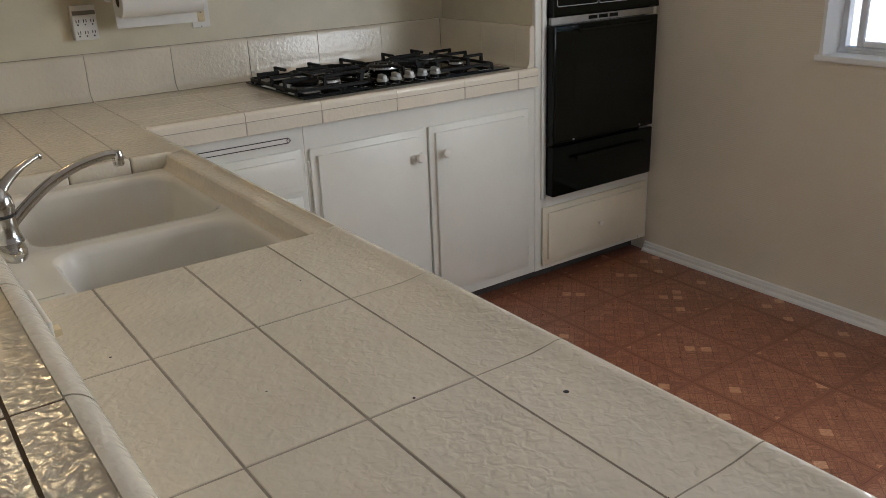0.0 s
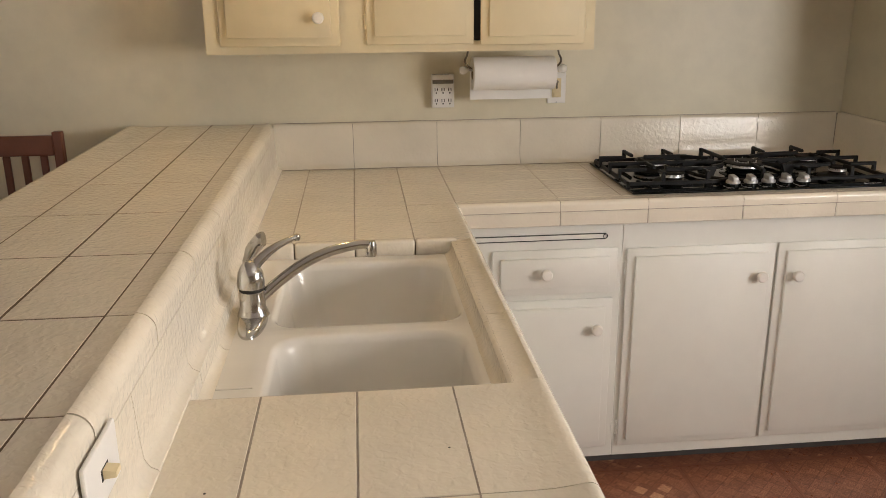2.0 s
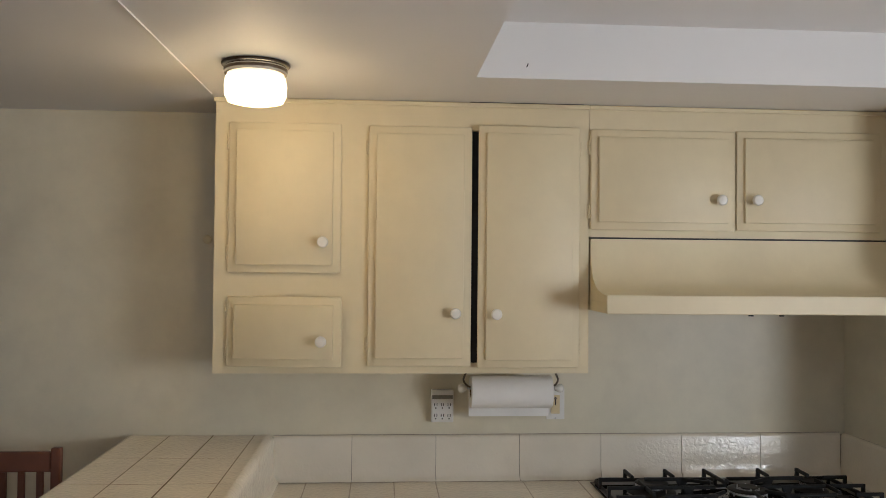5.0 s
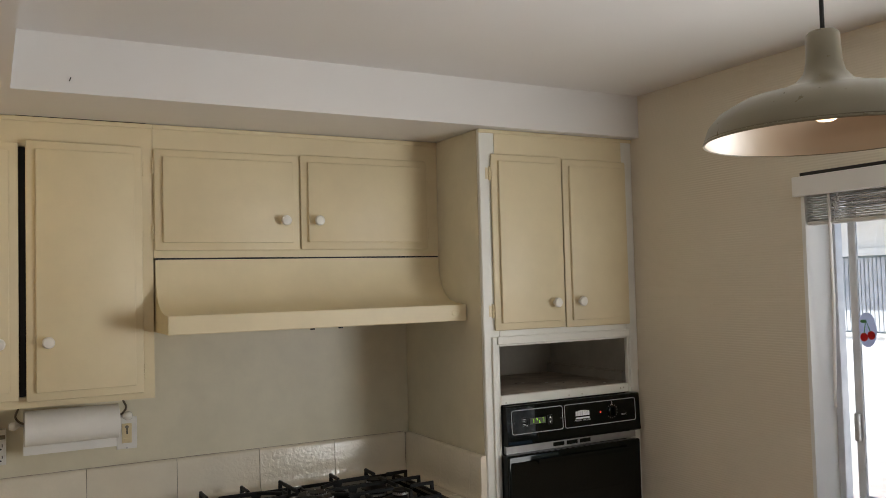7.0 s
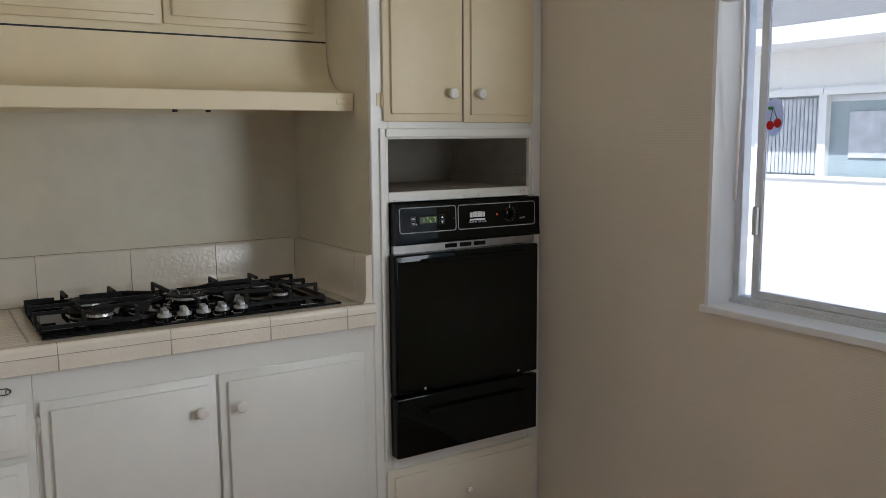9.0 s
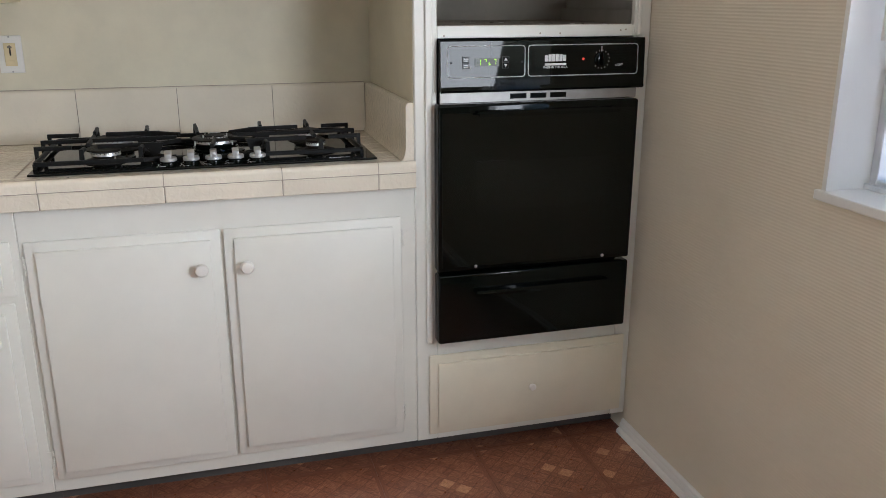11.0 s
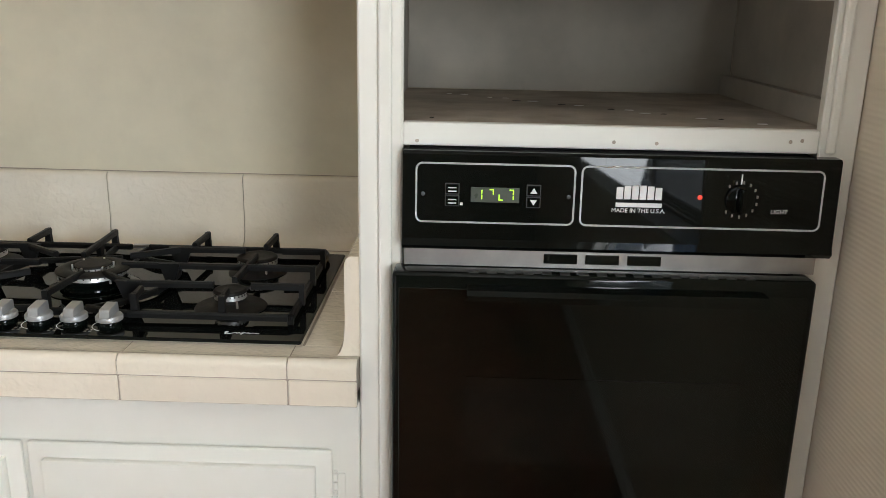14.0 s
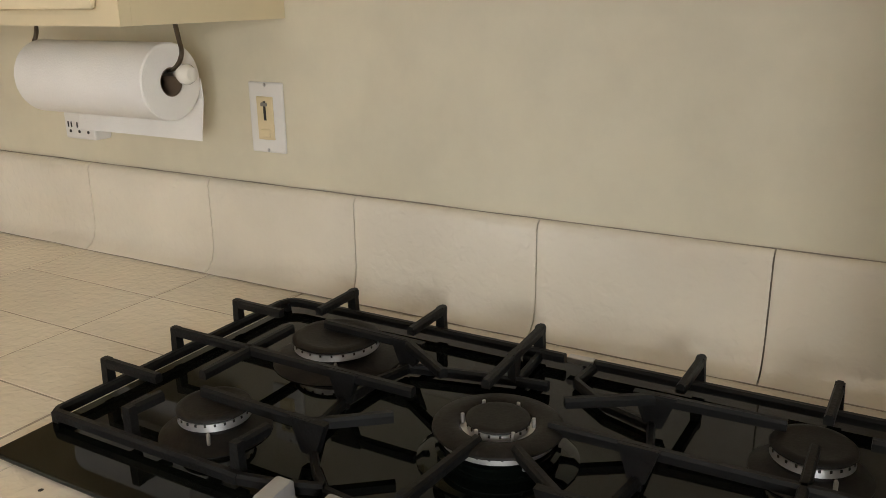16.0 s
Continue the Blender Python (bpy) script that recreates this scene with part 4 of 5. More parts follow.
for y0, y1 in ((SY1 + 0.03, 2.545), (2.545, 2.84), (2.84, 3.139)):
    tile(0.393, 0.545, y0, y1)
    if y0 > 2.5:
        tile(0.545, 0.694, y0, y1)
edge_run_y([SY1 + 0.005, 2.335, FRONT + 0.035], 0.545 + GAP, EDGE, CT, 0.030, counter)
XJ = [0.694, 1.003, 1.273, 1.571, 1.870, 2.130, 2.2365]
for x0, x1 in zip([0.694, 1.010, 1.210, 1.510, 1.810, 2.143], [1.010, 1.210, 1.510, 1.810, 2.143, 2.2145]):
    for y0, y1 in ((2.575, 2.688), (2.688, 2.840), (2.840, 2.991), (2.991, 3.139)):
        if x1 < 1.25 or x0 > 2.1:
            tile(x0, x1, y0, y1)
bm = bmesh.new()
slab(bm, 1.212, 2.142, 2.575, 3.139, CT - 0.010, CT)
part("tile_field", bm, TILE, counter)
for x0, x1 in zip(XJ, XJ[1:]):
    part("edge_tile", extrude(bmesh.new(), [(y, z) for y, z in cap(2.575 - GAP, FRONT, CT, 0.026, 0.004, 0.014)], "x", x0 + GAP, x1 - GAP), TILE, counter, "", True)
    part("apron_tile", B(x0 + GAP, x1 - GAP, FRONT + 0.0005, FRONT + 0.011, 0.834, 0.8765, 0.002, 1), TILE, counter)
for x0, x1 in ((SX0 + 0.01, 0.243), (0.243, 0.394), (0.394, 0.545), (0.545, 0.652)):
    part("rim_tile", B(x0 + GAP, x1 - GAP, SY1 + 0.001, SY1 + 0.0285, 0.865, CT + 0.005, 0.007, 3), TILE, counter, "", True)

# small chips and specks in the glaze
for x, y, r in ((0.607, 0.634, 0.0035), (0.205, 1.075, 0.0018), (0.46, 0.735, 0.0018), (0.52, 1.15, 0.0014), (0.33, 0.86, 0.0012), (1.34, 2.556, 0.0025)):
    part("glaze_chip", L([(0.0, 0.0004), (r, 0.0003), (r * 1.2, -0.0002)], Matrix.Translation((x, y, CT)), 8), DARK, counter)

# ---- backsplash ----
splash = thing("backsplash", (1.2, 3.14, CT), "row of glossy off-white wall tiles with rounded tops", "backsplash")
BJ = [0.114, 0.394, 0.696, 1.001, 1.302, 1.604, 1.905, 2.2135]
part("grout_bed", B(0.112, 2.2365, 3.146, YB - 0.0005, CT, 1.060), GROUT, splash)


def splash_outline(front, back, z0, z1, foot=1.0):
    s = 1 if back > front else -1
    return [(back, z0), (front - s * 0.027 * foot, z0), (front - s * 0.026 * foot, z0 + 0.002), (front - s * 0.016 * foot, z0 + 0.007), (front - s * 0.007 * foot, z0 + 0.018), (front - s * 0.002 * foot, z0 + 0.034), (front, z0 + 0.055), (front, z1 - 0.012), (front + s * 0.003, z1 - 0.004), (front + s * 0.009, z1), (back, z1)]


for x0, x1 in zip(BJ, BJ[1:]):
    part("tile", extrude(bmesh.new(), splash_outline(3.139, YB - 0.0008, CT + 0.001, 1.066), "x", x0 + GAP, x1 - GAP), TILE, splash, "", True)
part("grout_bed", B(2.221, 2.2368, 2.545, 3.145, CT, 1.060), GROUT, splash)
for y0, y1 in ((2.535, 2.620), (2.620, 2.840), (2.840, 3.1385)):
    part("tile", extrude(bmesh.new(), splash_outline(2.2145, 2.2370, CT + 0.001, 1.066, 0.45), "y", y0 + GAP, y1 - GAP), TILE, splash, "", True)

for z, y in ((1.0668, 3.1525), (CT + 0.0012, 3.1125)):
    part("caulk_line", tube(bmesh.new(), [(0.114 + 0.07 * k, y + 0.0004 * math.sin(k * 2.1), z + 0.0006 * math.sin(k * 1.3 + k * k)) for k in range(31)], 0.0010, 5), GROUT, splash)

# ---- raised bar ----
bar = thing("raised_bar", (-0.1, 1.7, FZ), "raised breakfast bar tiled in glossy off-white ceramic", "bar counter")
BT = 1.068
part("bar_wall", B(-0.26, 0.098, PEN0, YB - 0.001, FZ, 1.03), WALL, bar)
part("bar_substrate", B(-0.375, 0.096, PEN0, YB - 0.001, 1.031, BT - 0.0006), BAR_GROUT, bar)
part("grout_bed", B(0.0982, 0.112, PEN0, YB - 0.001, CT - 0.03, 1.04), GROUT, bar)
BY = [PEN0, 0.378, 0.681, 0.984, 1.284, 1.587, 1.889, 2.190, 2.493, 2.800, YB - 0.002]
for y0, y1 in zip(BY, BY[1:]):
    for x0, x1 in ((-0.250, -0.098), (-0.098, 0.048)):
        tile(x0, x1, y0, y1, bar, BT)
edge_run_y(BY, -0.250 - GAP, -0.396, BT, 0.040, bar, 0.003, 0.018, 0.0017)
edge_run_y(BY, 0.048 + GAP, 0.116, BT, 0.046, bar, 0.003, 0.026, 0.0017)
FY = [PEN0, 0.52, 0.825, 1.13, 1.43, 1.73, 2.03, 2.335, 2.64, 2.94, 3.139]
for y0, y1 in zip(FY, FY[1:]):
    out = [(0.1105, CT - 0.02), (0.142, CT - 0.02), (0.1385, CT + 0.004), (0.128, CT + 0.010), (0.1215, CT + 0.022), (0.1195, 0.95), (0.1155, 1.020), (0.1105, 1.0205)]
    part("face_tile", extrude(bmesh.new(), out, "y", y0 + 0.0008, y1 - 0.0008), TILE, bar, "", True)

# ---- sink and faucet ----


def rounded(x0, x1, y0, y1, r, z, n=6):
    out = []
    for cx, cy, a0 in ((x1 - r, y1 - r, 0), (x0 + r, y1 - r, 90), (x0 + r, y0 + r, 180), (x1 - r, y0 + r, 270)):
        for k in range(n + 1):
            a = radians(a0 + 90 * k / n)
            out.append((cx + r * math.cos(a), cy + r * math.sin(a), z))
    return out


def loft(bm, loops, close=True):
    rings = [[bm.verts.new(p) for p in lp] for lp in loops]
    n = len(rings[0])
    for p, q in zip(rings, rings[1:]):
        for k in range(n):
            bm.faces.new((p[k], p[(k + 1) % n], q[(k + 1) % n], q[k]))
    if close:
        bm.faces.new(rings[-1])
    return rings


sink = thing("double_sink", (0.38, 1.74, 0.70), "white porcelain double-bowl sink set into the tiles", "sink")
RIM = 0.872
BOWLS = ((0.238, 0.604, 1.325, 1.648), (0.224, 0.616, 1.697, 2.105))
bm = bmesh.new()
# deck: one piece with two openings
for q in ((0.123, 0.214, 1.31, SY1 - 0.0005), (0.620, 0.6445, 1.31, SY1 - 0.0005), (0.214, 0.620, 1.655, 1.690), (0.214, 0.620, 2.112, SY1 - 0.0005)):
    box(bm, *q, RIM - 0.03, RIM)
part("deck", bm, PORCELAIN, sink, "", True)
for x0, x1, y0, y1 in BOWLS:
    bm = bmesh.new()
    loops = [rounded(x0 - 0.030, x1 + 0.016, y0 - 0.018, y1 + 0.018, 0.010, RIM + 0.0003)]
    for d, dz, r in ((-0.004, 0.0006, 0.060), (0.0, -0.001, 0.060), (0.005, -0.006, 0.060), (0.009, -0.016, 0.060), (0.016, -0.10, 0.060), (0.024, -0.155, 0.065), (0.045, -0.178, 0.065), (0.08, -0.185, 0.06), (0.12, -0.187, 0.02)):
        loops.append(rounded(x0 + d, x1 - d, y0 + d, y1 - d, min(r, (y1 - y0) / 2 - d - 0.001), RIM + dz))
    loft(bm, loops)
    bowl = part("bowl", bm, PORCELAIN, sink, "", True)
    cx, cy = (x0 + x1) / 2, (y0 + y1) / 2
    part("drain", L([(0.0, -0.004), (0.028, -0.004), (0.034, 0.0), (0.042, 0.002), (0.044, 0.0), (0.044, -0.004)], Matrix.Translation((cx, cy, RIM - 0.184)), 24), STEEL, bowl, "", True)
part("raised_line", B(0.160, 0.222, 1.432, 1.437, RIM, RIM + 0.002, 0.001, 1), PORCELAIN, sink)
for y0, y1 in ((SY0, 1.60), (1.60, 1.88), (1.88, SY1)):
    part("side_trim", extrude(bmesh.new(), [(0.121, RIM - 0.02), (0.121, CT + 0.004), (0.128, CT + 0.002), (0.136, CT - 0.006), (0.142, RIM + 0.012), (0.152, RIM + 0.002), (0.160, RIM + 0.0005), (0.160, RIM - 0.02)], "y", y0 + 0.0008, y1 - 0.0008), TILE, counter, "", True)

for y0, y1 in ((SY0, 1.60), (1.60, 1.88), (1.88, SY1)):
    part("side_trim", extrude(bmesh.new(), [(0.6446, RIM - 0.02), (0.6446, CT + 0.0005), (0.640, CT + 0.0005), (0.635, CT - 0.003), (0.631, RIM + 0.010), (0.624, RIM + 0.002), (0.618, RIM + 0.0006), (0.618, RIM - 0.02)], "y", y0 + 0.0008, y1 - 0.0008), TILE, counter, "", True)

FB = Vector((0.188, 1.752, RIM))
faucet = thing("kitchen_faucet", FB, "worn chrome single-lever faucet on the sink deck", "faucet")
bm = bmesh.new()
n = 32
loops = []
for s, h in ((1.0, 0.0), (1.0, 0.006), (0.94, 0.011), (0.78, 0.014)):
    loops.append([(FB.x + s * 0.029 * math.cos(k * math.tau / n), FB.y - 0.014 + s * 0.102 * math.sin(k * math.tau / n) * (1 - 0.06 * abs(math.sin(k * math.tau / n))), FB.z + h) for k in range(n)])
loft(bm, loops)
part("base_plate", bm, CHROME, faucet, "", True)
part("body", L([(0.0, 0.010), (0.029, 0.010), (0.0255, 0.020), (0.023, 0.026), (0.0225, 0.050), (0.0225, 0.058), (0.0205, 0.060), (0.0205, 0.064), (0.0235, 0.066), (0.0245, 0.078), (0.0225, 0.094), (0.016, 0.108), (0.009, 0.116), (0.0, 0.118)], Matrix.Translation(FB) @ Matrix.Diagonal((1.12, 1.12, 1.06, 1)), 28), CHROME, faucet, "", True)
part("collar_gap", L([(0.0, 0.0636), (0.0245, 0.0636), (0.0245, 0.0672), (0.0, 0.0672)], Matrix.Translation(FB), 28), DARK, faucet)
sp = smooth_line([FB + Vector(p) for p in ((0.012, 0.006, 0.040), (0.050, 0.018, 0.070), (0.100, 0.028, 0.103), (0.155, 0.036, 0.126), (0.210, 0.041, 0.137), (0.238, 0.042, 0.137))], 6)
part("spout", tube(bmesh.new(), sp, [0.0120 - 0.0025 * k / len(sp) for k in range(len(sp))], 14), CHROME, faucet, "", True)
part("aerator", L([(0.0, 0.0), (0.0100, 0.0), (0.0115, 0.004), (0.0115, 0.022), (0.009, 0.032), (0.0, 0.033)], Matrix.Translation(FB + Vector((0.242, 0.042, 0.112))), 18), CHROME, faucet, "", True)
lv = smooth_line([FB + Vector(p) for p in ((0.002, 0.0, 0.100), (0.016, 0.008, 0.120), (0.048, 0.022, 0.143), (0.082, 0.036, 0.157), (0.092, 0.041, 0.158))], 6)
part("lever", tube(bmesh.new(), lv, [0.017 - 0.0105 * min(1, 1.3 * k / len(lv)) for k in range(len(lv))], 14, 0.75), CHROME, faucet, "", True)
part("lever_tip", L([(0.0, -0.008), (0.006, -0.006), (0.008, 0.0), (0.006, 0.006), (0.0, 0.008)], Matrix.Translation(lv[-1]), 14), CHROME, faucet, "", True)
sprayer = thing("side_sprayer", (0.168, 1.872, RIM), "chrome side sprayer standing beside the faucet", "sprayer")
part("holder", L([(0.0, 0.0), (0.020, 0.0), (0.018, 0.010), (0.013, 0.016), (0.0, 0.016)], Matrix.Translation((0.168, 1.872, RIM)), 18), CHROME, sprayer, "", True)
part("head", tube(bmesh.new(), smooth_line([(0.168, 1.872, RIM + 0.014), (0.166, 1.874, RIM + 0.055), (0.172, 1.872, RIM + 0.098), (0.196, 1.868, RIM + 0.132), (0.205, 1.866, RIM + 0.136)], 4), [0.010] * 4 + [0.012] * 5 + [0.015] * 4 + [0.016] * 4, 12), CHROME, sprayer, "", True)

# ---- cooktop ----
cook = thing("gas_cooktop", (1.695, 2.84, CT), "black glass five-burner gas cooktop with cast-iron grates", "cooktop")
KX0, KX1, KY0, KY1 = 1.243, 2.140, 2.568, 3.063
GZ = CT + 0.009
part("glass_top", B(KX0, KX1, KY0, KY1, CT + 0.003, GZ, 0.0025), BLACK_GLASS, cook)
part("under_tray", B(KX0 + 0.02, KX1 - 0.02, KY0 + 0.02, KY1 - 0.02, CT + 0.0003, CT + 0.0029), BLACK, cook)


def slots(parent, x, y, r, z0, z1, n):
    """Dark flame slots cut round a burner ring."""
    for k in range(n):
        a = k * math.tau / n
        bm = B(r - 0.0012, r + 0.0005, -0.0011, 0.0011, z0, z1)
        bmesh.ops.transform(bm, matrix=Matrix.Translation((x, y, 0)) @ Matrix.Rotation(a, 4, "Z"), verts=bm.verts)
        part("flame_slot", bm, DARK, parent)


# x, y, radius of the cap, radius of the drip plate
BURN = ((1.422, 2.926, 0.056, 0.082), (1.419, 2.713, 0.040, 0.060), (1.986, 2.924, 0.040, 0.057), (1.988, 2.719, 0.029, 0.062))
for x, y, r, br in BURN:
    m = Matrix.Translation((x, y, GZ))
    b0 = part("burner", L([(0.0, 0.0), (br, 0.0), (br, 0.0015), (br * 0.93, 0.004), (r * 1.12, 0.0065), (r * 1.0, 0.010), (r * 0.86, 0.0125), (r * 0.86, 0.017), (0.0, 0.017)], m, 40), CAP, cook, "", True)
    part("burner_ring", L([(0.0, 0.0172), (r * 0.84, 0.0172), (r * 0.97, 0.0185), (r * 0.95, 0.0268), (r * 0.8, 0.0272), (0.0, 0.0272)], m, 48), BRIGHT, b0, "dull aluminium flame ring", True)
    slots(b0, x, y, r * 0.96, GZ + 0.0238, GZ + 0.0266, 24)
    part("burner_cap", L([(0.0, 0.0274), (r * 0.94, 0.0274), (r, 0.0290), (r * 0.99, 0.0312), (r * 0.93, 0.0332), (r * 0.80, 0.0338), (r * 0.76, 0.0332), (r * 0.3, 0.0336), (0.0, 0.0338)], m, 48), CAP, b0, "matt black burner cap", True)
    a = radians(-55)
    part("igniter", L([(0.0, 0.0), (0.0022, 0.0), (0.0022, 0.012), (0.0012, 0.014), (0.0, 0.014)], Matrix.Translation((x + r * 1.07 * math.cos(a), y + r * 1.07 * math.sin(a), GZ + 0.006)), 8), GREY_BROWN, b0)

# the large middle burner: stacked dark tiers, two flame rings, a ring cap with a small cap inside
x, y = 1.709, 2.808
m = Matrix.Translation((x, y, GZ))
b0 = part("burner", L([(0.0, 0.0), (0.082, 0.0), (0.082, 0.0015), (0.076, 0.004), (0.058, 0.0055), (0.057, 0.009), (0.062, 0.0105), (0.063, 0.0135), (0.058, 0.0155), (0.055, 0.0175), (0.060, 0.0190), (0.0605, 0.0220), (0.050, 0.0235), (0.0, 0.0235)], m, 48), BLACK, cook, "", True)
part("burner_ring", L([(0.0, 0.0237), (0.050, 0.0237), (0.058, 0.0250), (0.0570, 0.0330), (0.050, 0.0335), (0.0, 0.0335)], m, 56), BRIGHT, b0, "dull aluminium flame ring", True)
slots(b0, x, y, 0.0576, GZ + 0.0295, GZ + 0.0326, 30)
part("burner_cap", L([(0.038, 0.0337), (0.063, 0.0337), (0.066, 0.0352), (0.0655, 0.0375), (0.060, 0.0402), (0.050, 0.0415), (0.042, 0.0408), (0.038, 0.0385), (0.038, 0.0337)], m, 56), CAP, b0, "matt black ring cap", True)
part("inner_ring", L([(0.0, 0.0337), (0.029, 0.0337), (0.031, 0.0350), (0.0305, 0.0410), (0.0, 0.0414)], m, 36), BRIGHT, b0, "dull aluminium flame ring", True)
slots(b0, x, y, 0.0310, GZ + 0.0380, GZ + 0.0408, 18)
part("inner_cap", L([(0.0, 0.0416), (0.030, 0.0416), (0.0325, 0.0428), (0.0320, 0.0448), (0.028, 0.0462), (0.024, 0.0458), (0.0, 0.0462)], m, 36), CAP, b0, "", True)
for k in range(6):
    a = radians(20 + 60 * k)
    part("igniter", L([(0.0, 0.0), (0.0020, 0.0), (0.0020, 0.010), (0.0, 0.011)], Matrix.Translation((x + 0.0355 * math.cos(a), y + 0.0355 * math.sin(a), GZ + 0.036)), 8), BRIGHT, b0)
    if k % 2:
        part("igniter", L([(0.0, 0.0), (0.0022, 0.0), (0.0022, 0.016), (0.0, 0.017)], Matrix.Translation((x + 0.0605 * math.cos(a), y + 0.0605 * math.sin(a), GZ + 0.0195)), 8), BRIGHT, b0)


def arc_mark(x, y, r, a0, a1, z, w=0.0016, n=14):
    """A thin printed arc lying on the glass."""
    bm = bmesh.new()
    rings = [[bm.verts.new((x + rr * math.cos(a), y + rr * math.sin(a), zz)) for rr, zz in ((r, z), (r + w, z), (r + w, z + 0.0003), (r, z + 0.0003))] for a in (radians(a0 + (a1 - a0) * k / n) for k in range(n + 1))]
    for p, q in zip(rings, rings[1:]):
        for k in range(4):
            bm.faces.new((p[k], p[(k + 1) % 4], q[(k + 1) % 4], q[k]))
    bm.faces.new(rings[0])
    bm.faces.new(rings[-1][::-1])
    return bm


for k in range(5):
    x, y = 1.583 + k * 0.0583, 2.617
    m = Matrix.Translation((x, y, GZ))
    kb = part("control_knob", L([(0.0, 0.0092), (0.0190, 0.0092), (0.0215, 0.0105), (0.0217, 0.0165), (0.0200, 0.0190), (0.0, 0.0200)], m, 36), GREY_KNOB, cook, "silver-grey plastic knob", True)
    part("knob_base", L([(0.0, 0.0001), (0.0190, 0.0001), (0.0192, 0.005), (0.0175, 0.0090), (0.0, 0.0090)], m, 28), BLACK, kb, "black knob base", True)
    bm = extrude(bmesh.new(), [(y - 0.0200, GZ + 0.015), (y - 0.0185, GZ + 0.029), (y - 0.0155, GZ + 0.0325), (y + 0.0155, GZ + 0.0355), (y + 0.0190, GZ + 0.033), (y + 0.0200, GZ + 0.015)], "x", x - 0.0088, x + 0.0088)
    bmesh.ops.bevel(bm, geom=bm.edges[:], offset=0.0016, segments=2, profile=0.5, affect="EDGES")
    part("knob_grip", bm, GREY_KNOB, kb, "", True)
    part("dial_mark", arc_mark(x, y, 0.0265, 135, 255, GZ + 0.0001), PRINT, kb, "white printed dial arc")
    # printed burner symbol: a small square of four dots
    for dx, dy in ((-0.004, 0), (0.004, 0), (-0.004, -0.008), (0.004, -0.008)):
        part("dial_symbol", B(x - 0.024 + dx - 0.0022, x - 0.024 + dx + 0.0022, y - 0.022 + dy - 0.0022, y - 0.022 + dy + 0.0022, GZ + 0.0001, GZ + 0.0004), GREY_BROWN, kb)


def bar_between(bm, p, q, w=0.0105, h=0.012):
    """A square cast bar between two points, its top edges softened."""
    p, q = Vector(p), Vector(q)
    d = q - p
    s = Vector((-d.y, d.x, 0))
    s = s.normalized() * w / 2 if s.length > 1e-6 else Vector((w / 2, 0, 0))
    if abs(d.z) > max(abs(d.x), abs(d.y)):
        u = Vector((0, w / 2, 0))
        s = Vector((w / 2, 0, 0))
    else:
        u = Vector((0, 0, h / 2))
    prof = ((-1, -1), (1, -1), (1, 0.4), (0.55, 1), (-0.55, 1), (-1, 0.4))
    a = [bm.verts.new(p + s * i + u * j) for i, j in prof]
    b2 = [bm.verts.new(q + s * i + u * j) for i, j in prof]
    bm.faces.new(a[::-1])
    bm.faces.new(b2)
    for k in range(6):
        bm.faces.new((a[k], a[(k + 1) % 6], b2[(k + 1) % 6], b2[k]))


GT, GL = CT + 0.0495, CT + 0.0215


def run(bm, pts, z, w=0.0100, h=0.011):
    for p, q in zip(pts, pts[1:]):
        bar_between(bm, (*p, z), (*q, z), w, h)


def leg(bm, x, y, dx, dy, foot=0.016, head=0.008, z0=None, z1=None, w=0.0095):
    """A flat tapered web standing on the low bar, wide at its foot along (dx, dy), narrow at its head."""
    z0, z1 = z0 or GL - 0.004, z1 or GT + 0.0050
    d, n = Vector((dx, dy, 0)).normalized(), Vector((-dy, dx, 0)).normalized() * w / 2
    c = Vector((x, y, 0))
    quad = [c + d * foot / 2 + Vector((0, 0, z0)), c - d * foot / 2 + Vector((0, 0, z0)), c - d * head / 2 + Vector((0, 0, z1)), c + d * head / 2 + Vector((0, 0, z1))]
    a, b2 = [bm.verts.new(p + n) for p in quad], [bm.verts.new(p - n) for p in quad]
    bm.faces.new(a)
    bm.faces.new(b2[::-1])
    for k in range(4):
        bm.faces.new((a[k], a[(k + 1) % 4], b2[(k + 1) % 4], b2[k]))


